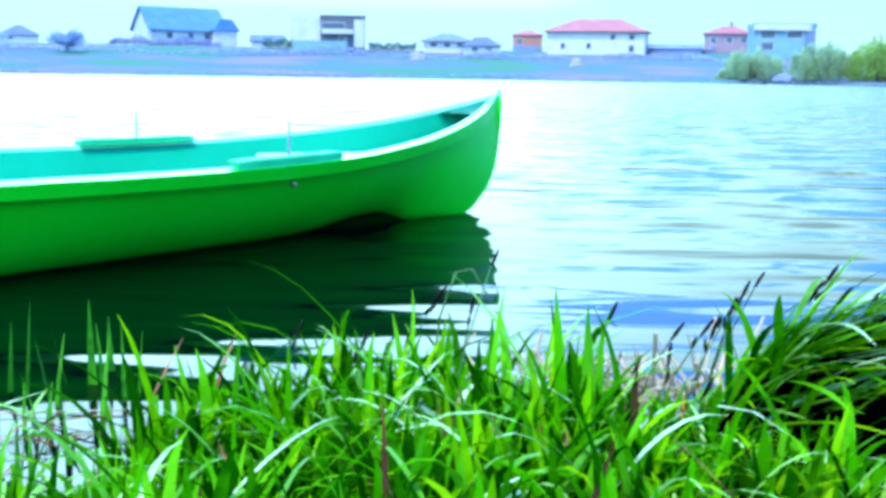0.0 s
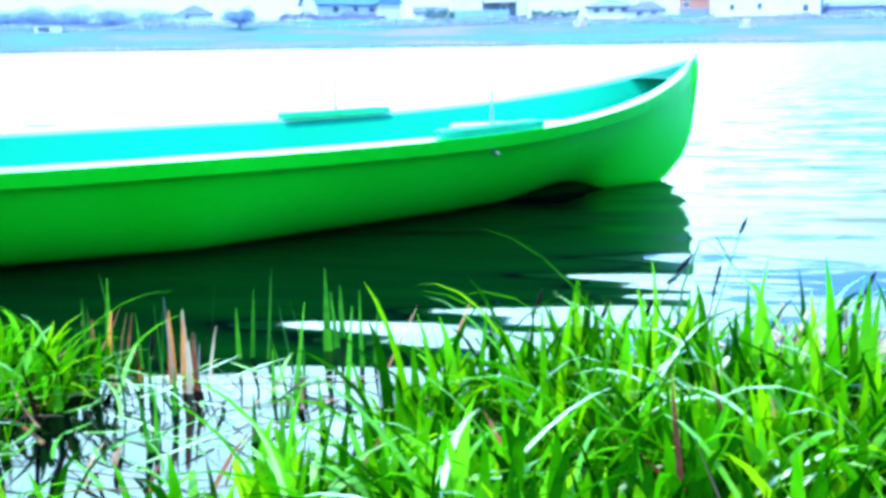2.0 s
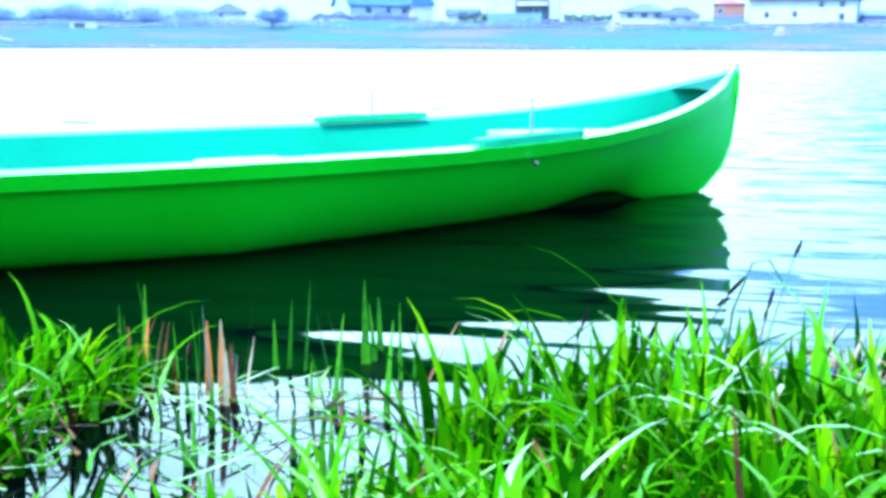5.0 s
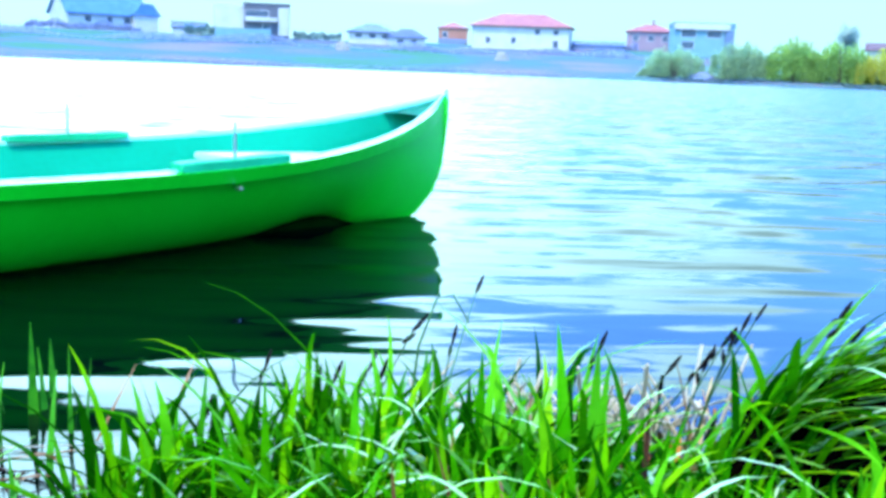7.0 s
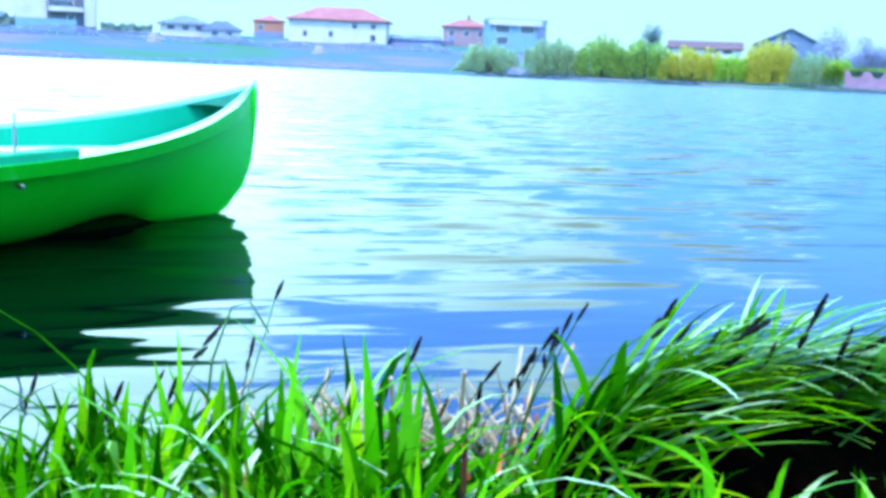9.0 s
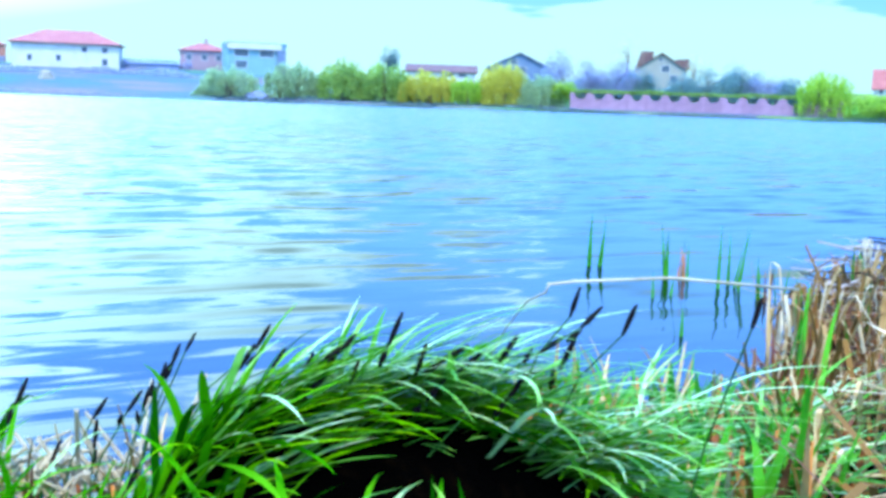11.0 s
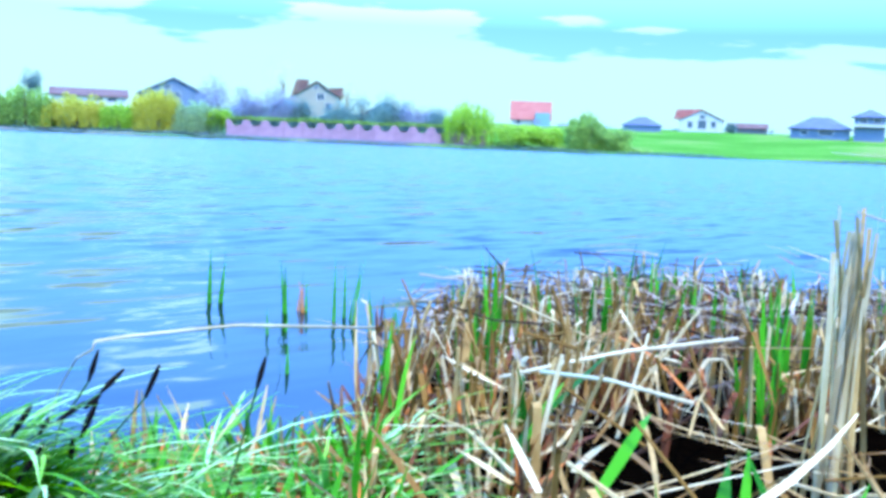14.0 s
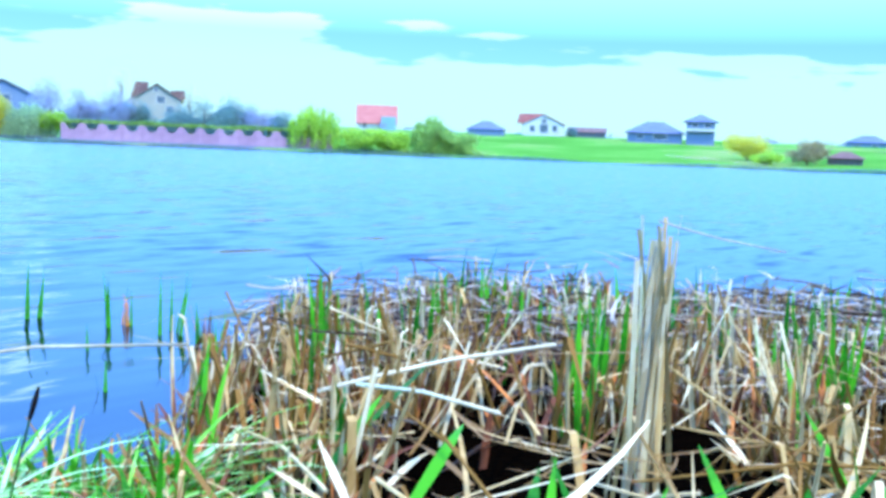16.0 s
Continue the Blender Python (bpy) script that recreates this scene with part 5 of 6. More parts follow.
def floating_leaves():
    """Bent and fallen leaves lying on the water of the small bay."""
    rng = random.Random(77)
    wet, brown = Pile(), Pile()
    for _ in range(120):
        x, y = rng.uniform(-1.25, -0.45), rng.uniform(1.30, 1.95)
        if cove(x, y) < 0.3 and rng.random() < 0.7:
            continue
        pile = wet if rng.random() < 0.7 else brown
        pile.blade((x, y, rng.uniform(0.004, 0.03)), rng.uniform(0, 6.28), rng.uniform(0.06, 0.20), rng.uniform(0.005, 0.011), rng.uniform(70, 88), rng.uniform(0, 14), 5, 0.06, 0.0, rng.uniform(-0.8, 0.8))
    tagged(wet.done("floating_sedge", COMB), "pale green sedge leaves lying flat on the water", "leaves", kind="stuff")
    tagged(brown.done("floating_dead_leaves", WITHER), "dark dead leaves lying on the water", "dead leaves", kind="stuff")


floating_leaves()


def flower_spike(x, y, z, az, lean, size=1.0, seed=0, back=0.0):
    """A sedge flower: thin green stalk with a dark pointed spike and often a second one below it."""
    rng = random.Random(seed)
    ob = new("sedge_flower")
    out = Vector((math.cos(az) * math.sin(radians(lean)), math.sin(az) * math.sin(radians(lean)), math.cos(radians(lean))))
    tip = Vector((x, y, z)) + out * 0.022 * size
    away = Vector((x, y, 0)).normalized() * back
    foot = Vector((x - out.x * z * 0.8 + away.x, y - out.y * z * 0.8 + away.y, 0))
    foot.z = max(-0.03, ground_z(foot.x, foot.y)) - 0.01
    ob.location = foot
    mid = (foot + tip) / 2 + Vector((0, 0, 0.015)) - Vector((out.x, out.y, 0)) * 0.02
    low = tip - out * 0.045 * size
    v, f = tube([Vector((0, 0, 0)), mid - foot, low - foot, tip - foot], [0.0016, 0.0015, 0.0013, 0.0011], 5)
    mesh_ob("stalk", v, f, STALK, ob)
    n, pts, rad = 6, [], []
    for i in range(n + 1):
        a = i / n
        pts.append(low - foot + out * 0.048 * size * a)
        rad.append(0.0038 * size * (0.25 + math.sin(math.pi * (0.12 + 0.8 * a)) * 0.9) * rng.uniform(0.85, 1.1))
    v, f = tube(pts, rad, 8)
    mesh_ob("spike", v, f, SPIKE, ob, "", True)
    if rng.random() < 0.55:
        b = low - foot - out * 0.03 * size
        o2 = (out + Vector((rng.uniform(-0.5, 0.5), rng.uniform(-0.5, 0.5), 0.1))).normalized()
        v, f = tube([b, b + o2 * 0.014 * size, b + o2 * 0.03 * size], [0.0022 * size, 0.0048 * size, 0.0012 * size], 7)
        mesh_ob("spike", v, f, SPIKE, ob, "", True)
    tagged(ob, "dark brown sedge flower on a thin green stalk", "sedge flower", "sedge flowers on the bank")


rs = random.Random(9)
for x, y, z in ((-0.26, 1.95, 0.16), (-0.14, 1.95, 0.14), (-0.08, 1.95, 0.16), (0.0, 1.95, 0.23), (0.06, 1.95, 0.21), (0.10, 1.95, 0.30),
                (0.32, 1.95, 0.20), (0.27, 1.95, 0.12), (0.37, 1.95, 0.10), (0.43, 1.95, 0.12), (0.51, 1.95, 0.17), (0.54, 1.93, 0.22),
                (0.75, 1.88, 0.20), (0.81, 1.86, 0.23), (0.44, 1.70, 0.13), (-0.06, 2.0, 0.13), (-1.02, 1.95, 0.05), (-0.34, 1.8, 0.12)):
    flower_spike(x, y, z + 0.02, rs.uniform(-0.9, 1.2), rs.uniform(3, 42), rs.uniform(0.75, 1.0), rs.randint(0, 9999))
for x, y, z in ((0.61, 1.65, 0.36), (0.59, 1.66, 0.33), (0.67, 1.63, 0.32), (0.63, 1.64, 0.33), (0.70, 1.61, 0.33), (0.72, 1.61, 0.35),
                (0.55, 1.82, 0.32), (0.53, 1.83, 0.30), (0.51, 1.83, 0.27), (0.42, 1.85, 0.22), (0.47, 1.84, 0.23)):
    flower_spike(x, y, z - 0.01, rs.uniform(-0.7, 0.3), rs.uniform(5, 42), rs.uniform(0.7, 0.95), rs.randint(0, 9999), 0.10)
for x, y, z in ((0.75, 1.51, 0.39), (0.68, 1.54, 0.36), (0.78, 1.49, 0.35), (0.82, 1.47, 0.36), (0.84, 1.46, 0.35), (0.88, 1.43, 0.37),
                (0.93, 1.40, 0.38), (0.95, 1.39, 0.37), (0.95, 1.38, 0.44), (0.97, 1.37, 0.42), (1.01, 1.34, 0.42), (1.02, 1.12, 0.47),
                (0.65, 1.55, 0.31), (0.70, 1.53, 0.33), (0.80, 1.48, 0.31), (0.89, 1.42, 0.32)):
    flower_spike(x, y, z - 0.01, rs.uniform(-0.9, 0.1), rs.uniform(10, 58), rs.uniform(0.75, 1.05), rs.randint(0, 9999), 0.14)


# ---- the reed bed ----
def in_pit(x, y):
    """Whether a spot of the bed, before its fit to the view, lies over bare shade-black mud."""
    return any(math.hypot(x - px, (y - py) * 1.2) < pr for px, py, pr in ((1.98, 1.08, 0.42), (2.50, 1.50, 0.18), (2.45, 0.92, 0.18)))


def reed_spot(rng, r0=0.9, r1=5.0, a0=30, a1=100):
    while True:
        az, r = rng.uniform(a0, a1), math.sqrt(rng.uniform(r0 * r0, r1 * r1))
        p = at(az, r)
        if in_pit(p.x, p.y) and rng.random() < 0.86:
            continue
        # and smaller gaps of black water and mud between the clumps
        if r < 3.3 and noise.noise(Vector((p.x * 4.6, p.y * 4.6, 11.0))) < 0.08 - 0.2 * smooth(2.2, 2.9, r) and rng.random() < 0.9:
            continue
        if in_reeds(p.x, p.y) > rng.uniform(0.15, 0.7):
            return p, r


def reed_bed():
    rng = random.Random(21)
    mat_pile, up, green, rust = Pile(), Pile(), Pile(), Pile()
    # fallen stems: a thick grey mat by the lake, a loose lattice over dark mud on the near side
    for _ in range(3500):
        p, r = reed_spot(rng)
        near = r < 2.5
        if r < 3.0 and rng.random() < 0.86:
            continue
        a, ln = rng.gauss(0.5, 1.1), rng.uniform(0.12, 0.45)
        p.z = (rng.uniform(0.04, 0.13) if near else 0.03 + abs(rng.gauss(0.0, 0.06)) + 0.05 * smooth(2.6, 3.6, r))
        d = Vector((math.cos(a), math.sin(a), rng.gauss(0, 0.10 if not near else 0.2))) * ln / 2
        pile = up if near and rng.random() < 0.7 else mat_pile
        if rng.random() < 0.4:
            pile.stem(p - d, p + d, rng.uniform(0.003, 0.0055), rng.uniform(0.002, 0.004), 4, rng.uniform(-0.02, 0.02))
        else:
            pile.blade(p - d, a, ln * (0.7 if r > 3.2 else 1.0), rng.uniform(0.007, 0.019), rng.uniform(76, 96), rng.uniform(-12, 25), 4, 0.15, 0.3, rng.uniform(-0.5, 0.5))
    # bundles of standing broken stalks and dry leaves, with dark mud between them
    for _ in range(900):
        p, r = reed_spot(rng, 1.0, 4.7)
        az = math.degrees(math.atan2(p.x, p.y))
        if r < 2.3 and rng.random() < (0.80 if az > 52 else 0.45):
            continue
        tall = rng.uniform(0.12, 0.27) * (1.1 if 2.0 < r < 3.4 else 0.85)
        lean, lead = abs(rng.gauss(0, 17)), rng.uniform(0, 6.28)
        for _ in range(rng.randint(5, 11)):
            q = Vector((p.x + rng.gauss(0, 0.035), p.y + rng.gauss(0, 0.035), 0.0))
            hh = tall * rng.uniform(0.55, 1.15)
            k = rng.random()
            if k < 0.22:
                t = Vector((math.cos(lead) * math.sin(radians(lean)) + rng.gauss(0, 0.12), math.sin(lead) * math.sin(radians(lean)) + rng.gauss(0, 0.12), 1)) * hh
                up.stem(q, q + t, rng.uniform(0.003, 0.007), rng.uniform(0.002, 0.005), 5)
            elif k < 0.52:
                up.broken(q, rng.uniform(0, 6.28), hh * rng.uniform(1.1, 1.8), rng.uniform(0.006, 0.014), lean, rng.uniform(60, 150), rng.uniform(0.4, 0.75))
            else:
                up.blade(q, lead + rng.gauss(0, 0.8), hh, rng.uniform(0.005, 0.013), lean + abs(rng.gauss(0, 14)), rng.gauss(15, 32), 6, 0.12, 0.35, rng.uniform(-1.2, 1.2))
            if rng.random() < 0.42:
                rust.blade(q, rng.uniform(0, 6.28), rng.uniform(0.08, 0.20), rng.uniform(0.008, 0.018), rng.uniform(0, 40), rng.uniform(0, 50), 3, 0.3, 0.4)
        if rng.random() < 0.27:
            for _ in range(rng.randint(2, 4)):
                q = Vector((p.x + rng.gauss(0, 0.03), p.y + rng.gauss(0, 0.03), 0.0))
                green.blade(q, rng.uniform(0, 6.28), tall * rng.uniform(0.8, 1.4), rng.uniform(0.011, 0.022), rng.uniform(0, 16), rng.uniform(-5, 25), 5, 0.08, 0.3, rng.uniform(-0.3, 0.3))
    # long straws lying slantwise over the bed
    for _ in range(70):
        p, r = reed_spot(rng, 1.1, 3.2)
        a, ln = rng.uniform(-0.6, 2.2), rng.uniform(0.25, 0.6)
        d = Vector((math.cos(a), math.sin(a), rng.gauss(0.1, 0.25))) * ln / 2
        p.z = rng.uniform(0.06, 0.18)
        up.stem(p - d, p + d, rng.uniform(0.0025, 0.0048), rng.uniform(0.0015, 0.003), 5, rng.uniform(-0.03, 0.03))
    # fresh leaves coming up between
    for _ in range(42):
        p, r = reed_spot(rng)
        p.z = 0.0
        for _ in range(rng.randint(2, 4)):
            q = p + Vector((rng.gauss(0, 0.025), rng.gauss(0, 0.025), 0))
            green.blade(q, rng.uniform(0, 6.28), rng.uniform(0.16, 0.36), rng.uniform(0.010, 0.020), rng.uniform(0, 16), rng.uniform(-5, 25), 5, 0.08, 0.3, rng.uniform(-0.3, 0.3))
    # broad fresh leaves lying slantwise over the near side
    for _ in range(38):
        p, r = reed_spot(rng, 1.3, 2.6, 48, 95)
        p.z = rng.uniform(0.05, 0.12)
        green.blade(p, rng.gauss(0.15, 0.45), rng.uniform(0.18, 0.34), rng.uniform(0.014, 0.026), rng.uniform(42, 70), rng.uniform(0, 35), 7, 0.06, 0.3, rng.uniform(-0.3, 0.3))
    # a loose lattice of flat pale leaves and stalks spread over the black mud
    for _ in range(220):
        az, r = rng.uniform(46, 98), rng.uniform(1.25, 2.6)
        a, ln = rng.gauss(0.3, 0.9), rng.uniform(0.14, 0.42)
        d = Vector((math.cos(a), math.sin(a), rng.gauss(0, 0.16))) * ln / 2
        p = at(az, r, rng.uniform(0.05, 0.17))
        if in_pit(p.x, p.y) and rng.random() < 0.6:
            continue
        p = p - d
        if rng.random() < 0.75:
            up.blade(p, a, ln, rng.uniform(0.006, 0.017), rng.uniform(74, 98), rng.uniform(-15, 15), 5, 0.2, 0.3, rng.uniform(-0.4, 0.4))
        else:
            up.stem(p, p + 2 * d, rng.uniform(0.0025, 0.005), rng.uniform(0.002, 0.004), 5, rng.uniform(-0.02, 0.02))
    # broad pale leaves snapped over at the elbow
    for _ in range(110):
        p, r = reed_spot(rng, 1.2, 2.7, 44, 98)
        p.z = 0.0
        up.broken(p, rng.uniform(0, 6.28), rng.uniform(0.24, 0.46), rng.uniform(0.010, 0.019), rng.uniform(2, 40), rng.uniform(70, 150), rng.uniform(0.4, 0.65))
    # dead leaves fallen every way over the near side of the bed
    for _ in range(110):
        p, r = reed_spot(rng, 1.2, 2.7, 44, 98)
        p.z = rng.uniform(0.0, 0.07)
        (up if rng.random() < 0.8 else rust).blade(p, rng.uniform(0, 6.28), rng.uniform(0.16, 0.42), rng.uniform(0.007, 0.018), rng.uniform(38, 80), rng.uniform(-25, 60), 6, 0.12, 0.3, rng.uniform(-0.9, 0.9))
    # rotten reddish leaf bases
    for _ in range(1100):
        p, r = reed_spot(rng)
        if r < 2.3 and rng.random() < 0.6:
            continue
        p.z = 0.0
        rust.blade(p, rng.uniform(0, 6.28), rng.uniform(0.05, 0.16), rng.uniform(0.010, 0.026), rng.uniform(5, 75), rng.uniform(0, 50), 3, 0.3, 0.4)
    edge_up, edge_green, edge_rust, edge_lying = Pile(), Pile(), Pile(), Pile()
    # rotting growth between the sedge and the reeds
    for _ in range(2100):
        spot = at(rng.uniform(31, 47), rng.uniform(1.92, 2.7))
        x, y = spot.x, spot.y
        if shelf(x, y) < rng.uniform(0.1, 0.8):
            continue
        z = max(-0.02, ground_z(x, y))
        k = rng.random()
        if k < 0.20:
            edge_rust.blade((x, y, z), rng.uniform(0, 6.28), rng.uniform(0.06, 0.16), rng.uniform(0.009, 0.02), rng.uniform(5, 70), rng.uniform(0, 60), 4, 0.3, 0.35)
        elif k < 0.50:
            edge_up.blade((x, y, z), rng.uniform(0, 6.28), rng.uniform(0.08, 0.24), rng.uniform(0.006, 0.014), rng.uniform(5, 85), rng.uniform(-10, 60), 5, 0.2, 0.35, rng.uniform(-0.8, 0.8))
        elif k < 0.84:
            edge_green.blade((x, y, z), rng.uniform(0, 6.28), rng.uniform(0.09, 0.20), rng.uniform(0.012, 0.022), rng.uniform(5, 60), rng.uniform(0, 90), 6, 0.08, 0.3, rng.uniform(-0.5, 0.5))
        else:
            edge_lying.blade((x, y, z + 0.03), rng.gauss(-0.9, 0.8), rng.uniform(0.14, 0.34), rng.uniform(0.007, 0.014), rng.uniform(48, 78), rng.uniform(10, 50), 8, 0.05, 0.1, rng.uniform(-0.4, 0.4))
    # tuft at the lake's side of the sedge
    for _ in range(44):
        x, y = rng.uniform(0.15, 0.62), rng.uniform(1.75, 2.1)
        edge_rust.blade((x, y, -0.02), rng.uniform(0, 6.28), rng.uniform(0.05, 0.12), rng.uniform(0.008, 0.018), rng.uniform(2, 30), rng.uniform(0, 40), 3, 0.4, 0.4)
        edge_up.blade((x + rng.gauss(0, 0.05), y, -0.02), rng.uniform(0, 6.28), rng.uniform(0.08, 0.2), rng.uniform(0.006, 0.012), rng.uniform(2, 55), rng.uniform(0, 100), 4, 0.3, 0.3)
    # bleached tangle at the lake's side of the sedge
    tangle = Pile()
    for _ in range(150):
        x, y = rng.gauss(0.33, 0.17), rng.gauss(2.02, 0.06)
        a, ln = rng.uniform(0, 6.28), rng.uniform(0.03, 0.11)
        d = Vector((math.cos(a), math.sin(a), rng.gauss(0.5, 0.8))) * ln / 2
        p = Vector((x, y, max(0.0, ln * 0.3) + rng.uniform(0.0, 0.07)))
        tangle.stem(p - d, p + d, rng.uniform(0.0026, 0.0055), rng.uniform(0.0018, 0.004), 5, rng.uniform(-0.02, 0.02))
    tagged(tangle.done("bleached_stems", PALE), "tangle of bleached broken stems at the edge of the water", "dry stems", kind="stuff")
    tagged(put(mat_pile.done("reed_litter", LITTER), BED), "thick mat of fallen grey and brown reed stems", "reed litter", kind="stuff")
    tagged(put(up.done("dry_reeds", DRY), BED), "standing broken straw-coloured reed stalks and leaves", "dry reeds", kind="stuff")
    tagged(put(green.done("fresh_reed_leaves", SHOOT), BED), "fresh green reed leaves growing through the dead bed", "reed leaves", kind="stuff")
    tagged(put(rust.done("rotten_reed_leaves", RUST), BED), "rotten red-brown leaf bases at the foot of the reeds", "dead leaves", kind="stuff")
    tagged(edge_lying.done("bank_lying_sedge", COMB), "sedge leaves lying between tussock and reeds, coloured pale for sheen", "grass", kind="stuff")
    tagged(edge_up.done("bank_dry_stalks", DRY), "broken dry stalks between the sedge and the reeds", "dry stems", kind="stuff")
    tagged(edge_green.done("bank_fresh_leaves", SHOOT), "fresh green leaves between the sedge and the reeds", "reed leaves", kind="stuff")
    tagged(edge_rust.done("bank_rotten_leaves", RUST), "rotten red-brown leaves between the sedge and the reeds", "dead leaves", kind="stuff")


reed_bed()


def shoot(x, y, count, tall, spread, seed, label, dark=False):
    """A small tuft of reed leaves standing in the water."""
    rng = random.Random(seed)
    ob = new("reed_shoot")
    ob.location = (x, y, 0)
    for _ in range(count):
        pile = Pile()
        pile.blade((rng.gauss(0, spread), rng.gauss(0, spread), -0.25), rng.uniform(0, 6.28), 0.25 + tall * rng.uniform(0.6, 1.1), rng.uniform(0.014, 0.024),
                   rng.uniform(0, 9), rng.uniform(-4, 18), 6, 0.08, 0.3)
        pile.done("leaf", SHOOT, ob)
    if dark:
        pile = Pile()
        for _ in range(5):
            pile.blade((rng.gauss(0, spread), rng.gauss(0, spread), -0.1), rng.uniform(0, 6.28), 0.1 + tall * rng.uniform(0.5, 0.8), 0.014, rng.uniform(0, 10), rng.uniform(0, 20), 4, 0.2, 0.3)
        pile.done("dead_leaf", RUST, ob, "dark rotten leaves")
    if x > 1.0:
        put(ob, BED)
    tagged(ob, label, "reed shoot", "reed shoots in the water")


SEDGE_TUFT = "few thin sedge leaves standing in the small bay"
shoot(-0.72, 1.86, 3, 0.15, 0.03, 21, SEDGE_TUFT)
shoot(-0.58, 1.80, 3, 0.16, 0.03, 22, SEDGE_TUFT)
shoot(-0.98, 1.80, 3, 0.15, 0.03, 23, SEDGE_TUFT)
shoot(-0.86, 1.62, 3, 0.12, 0.03, 24, SEDGE_TUFT)
shoot(-0.66, 1.60, 4, 0.12, 0.04, 25, SEDGE_TUFT)
shoot(-0.76, 2.02, 3, 0.16, 0.03, 26, SEDGE_TUFT)
FRESH = "tuft of fresh green reed leaves standing in open water"
shoot(2.46, 3.59, 3, 0.20, 0.012, 1, "thin dark reed tuft standing in open water")
shoot(2.26, 2.94, 2, 0.10, 0.01, 2, FRESH)
shoot(2.57, 3.28, 4, 0.18, 0.016, 3, FRESH)
shoot(2.62, 3.25, 3, 0.15, 0.014, 4, "dark half-rotten reed tuft standing in open water", True)
shoot(2.64, 3.02, 5, 0.22, 0.02, 5, FRESH)
shoot(2.61, 2.80, 4, 0.16, 0.03, 6, FRESH, True)
shoot(1.95, 2.42, 2, 0.13, 0.03, 7, FRESH)
shoot(1.246, 1.60, 3, 0.15, 0.02, 8, "broad green reed leaves at the edge of the reed bed")
shoot(1.31, 1.62, 3, 0.17, 0.02, 9, "broad green reed leaves at the edge of the reed bed")
shoot(-0.72, 2.22, 4, 0.17, 0.03, 10, FRESH)
shoot(-0.86, 2.12, 3, 0.18, 0.03, 11, FRESH)
shoot(-1.02, 2.02, 4, 0.18, 0.03, 12, FRESH)
shoot(-0.62, 2.05, 3, 0.16, 0.02, 13, FRESH)
shoot(-1.18, 2.05, 4, 0.18, 0.03, 14, FRESH, True)


def reed_stub(x, y, seed, tall=0.24, count=4, label="broken reed stub standing in shallow water", material=DRY):
    rng = random.Random(seed)
    ob = new("reed_stub")
    ob.location = (x, y, -0.1)
    for _ in range(count):
        pile = Pile()
        wide = 0.016
        pile.blade((rng.gauss(0, wide), rng.gauss(0, wide), 0), rng.uniform(0, 6.28), tall * rng.uniform(0.7, 1.15), rng.uniform(0.009, 0.018), rng.uniform(0, 11 if tall < 0.33 else 22), rng.uniform(-8, 10), 4, 0.12, 0.5)
        pile.done("dry_sheath", material if rng.random() < 0.7 else RUST, ob)
    if x > 1.0:
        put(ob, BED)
    tagged(ob, label, "reed stub")


reed_stub(-0.93, 1.88, 1, 0.27, 9, "pale broken reed stub with a dark foot in shallow water", PALE)
reed_stub(-0.96, 1.93, 2, 0.22, 6, "short pale broken reed stub standing in the small bay", PALE)
reed_stub(0.20, 1.95, 3)
reed_stub(0.56, 1.86, 5)


def sheath_bundle(apex, spread, count, seed, label):
    """Ragged dry sheaths standing tightly together, with a few leaning against them."""
    rng = random.Random(seed)
    ob = new("reed_bundle")
    ob.location = (apex[0], apex[1], 0)
    for k in range(count):
        wide = spread if k < count * 0.6 else spread * 2.6
        base = Vector((rng.uniform(-wide, wide) + 0.01, rng.uniform(-wide, wide), -0.01))
        aim = Vector((rng.gauss(0, spread * 0.45), rng.gauss(0, spread * 0.45), apex[2])) - base
        pile = Pile()
        pile.blade(base, math.atan2(aim.y, aim.x), aim.length * (rng.uniform(0.9, 1.0) if k < 7 else rng.uniform(0.6, 0.98)), rng.uniform(0.009, 0.017),
                   math.degrees(math.acos(aim.z / aim.length)), rng.uniform(-10, 14), 6, 0.6, 0.5, rng.uniform(-1.4, 1.4))
        pile.done("dry_sheath", (PALE, DRY, PALE, DRY, DRY)[k % 5], ob)
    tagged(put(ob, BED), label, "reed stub")


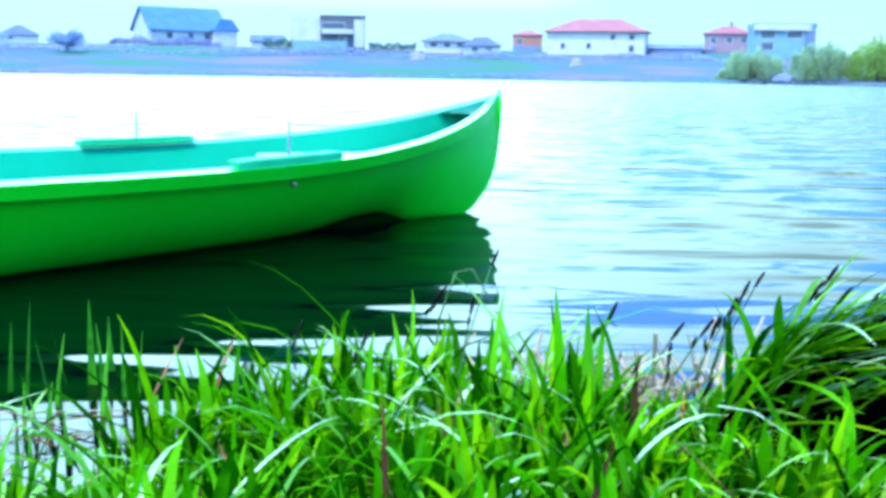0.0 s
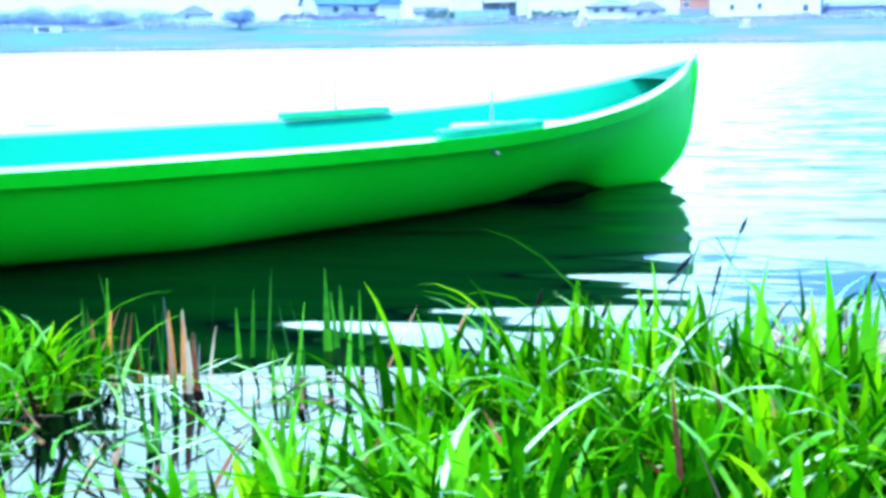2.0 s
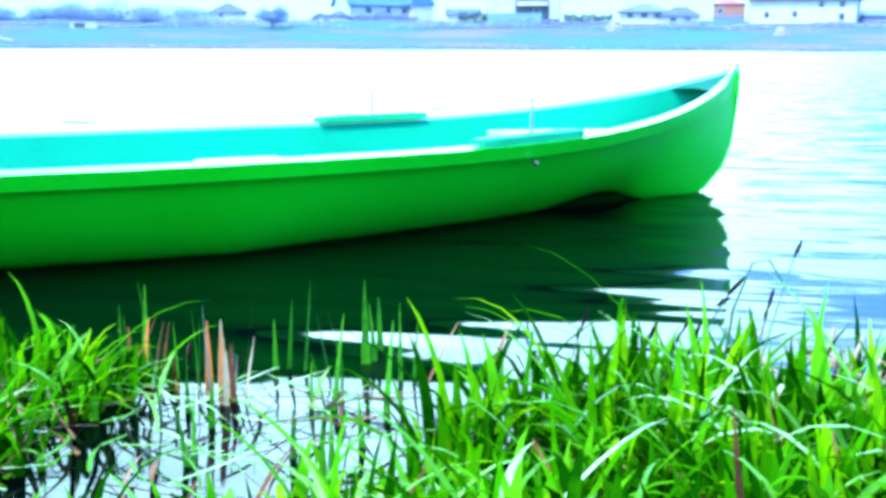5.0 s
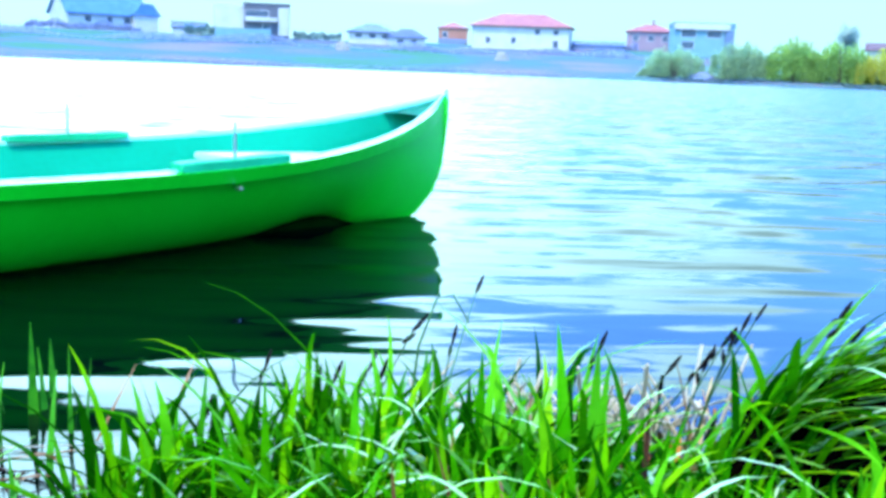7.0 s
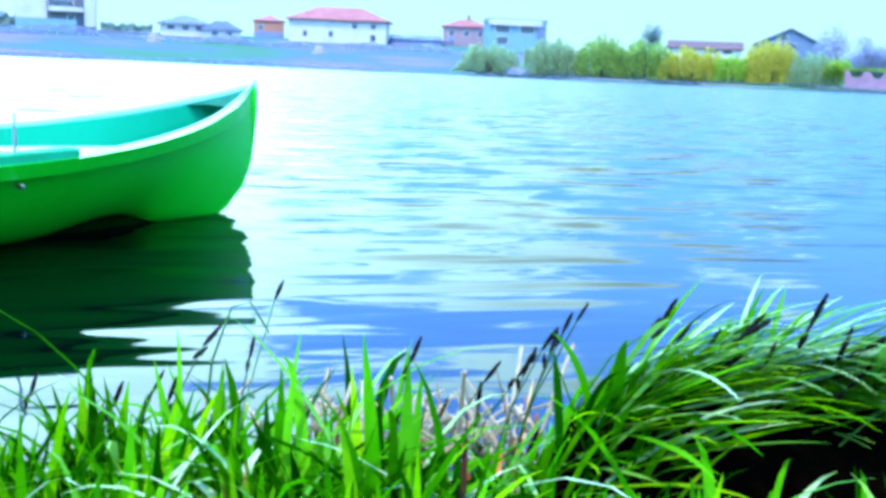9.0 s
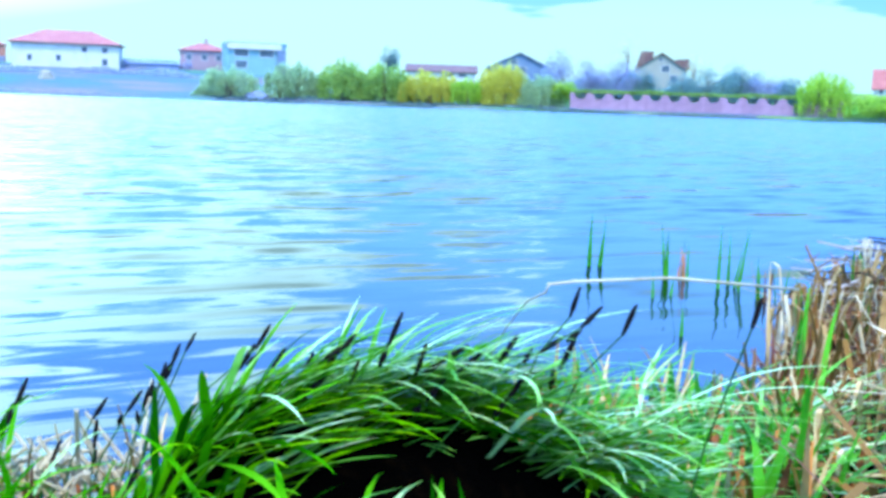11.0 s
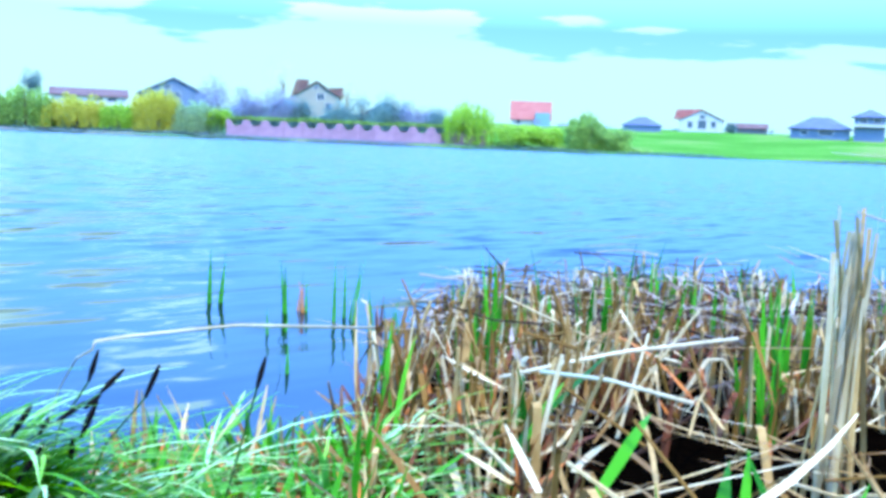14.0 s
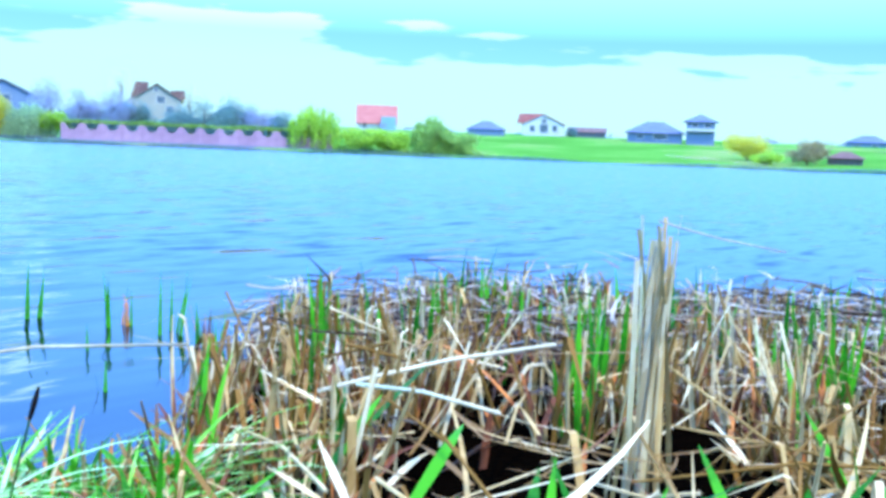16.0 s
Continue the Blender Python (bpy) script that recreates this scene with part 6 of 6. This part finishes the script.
sheath_bundle((1.985, 0.88, 0.585), 0.030, 22, 6, "tall ragged bundle of pale dry reed sheaths")
reed_stub(1.62, 1.28, 7, 0.26, 5, "short ragged bundle of pale dry reed sheaths")
reed_stub(2.25, 0.62, 8, 0.30, 6, "short ragged bundle of pale dry reed sheaths")
for k, (x, y, tall) in enumerate(((2.33, 0.74, 0.34), (2.46, 0.60, 0.40), (2.62, 0.84, 0.37), (2.30, 1.04, 0.32), (2.72, 0.66, 0.40), (1.74, 1.52, 0.32), (2.05, 1.60, 0.30), (2.5, 1.45, 0.31))):
    reed_stub(x, y, 30 + k, tall, 6, "ragged bundle of dry reed sheaths standing in the bed")


def straw(points, r0, r1, label, material=PALE):
    """One long stem through a few points."""
    pts = [Vector(p) for p in points]
    ob_v, ob_f = tube([p - pts[0] for p in pts], [0.8 * r0 + 0.8 * (r1 - r0) * i / (len(pts) - 1) for i in range(len(pts))], 7)
    ob = mesh_ob("straw", ob_v, ob_f, material, None, "", True)
    ob.location = pts[0]
    if pts[-1].x > 1.0:
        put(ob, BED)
    return tagged(ob, label, "straw")


straw(((0.960, 1.830, 0.100), (0.905, 1.640, 0.250), (0.882, 1.540, 0.315), (0.876, 1.480, 0.338), (0.880, 1.480, 0.350), (0.930, 1.490, 0.350), (1.190, 1.580, 0.330), (1.560, 1.650, 0.280)), 0.0010, 0.0038,
      "pale dry straw bent over sharply above the water")
straw(((1.80, 1.53, 0.17), (1.92, 1.455, 0.20), (2.05, 1.38, 0.225), (2.27, 1.25, 0.25)), 0.006, 0.005, "long straight pale reed stem lying across the bed")
straw(((1.985, 0.88, 0.560), (2.05, 0.86, 0.545), (2.14, 0.82, 0.525), (2.28, 0.75, 0.500)), 0.0022, 0.0016, "thin dry reed stem broken off sideways")
straw(((1.67, 1.31, 0.24), (1.62, 1.12, 0.265), (1.52, 0.90, 0.285)), 0.005, 0.004, "long straight pale reed stem lying across the bed")
straw(((2.30, 1.42, 0.05), (2.40, 1.40, 0.16), (2.47, 1.40, 0.155), (2.52, 1.34, 0.05)), 0.008, 0.006, "kinked pale reed stem")
straw(((-1.25, 1.92, 0.006), (-0.9, 1.95, 0.008), (-0.55, 2.0, 0.006)), 0.0022, 0.0016, "thin straw floating on the water")
straw(((-0.02, 1.98, 0.0), (0.0, 1.98, 0.20), (0.03, 1.99, 0.285), (0.06, 2.0, 0.29), (0.09, 2.0, 0.24)), 0.003, 0.002, "arched green sedge stem", STALK)
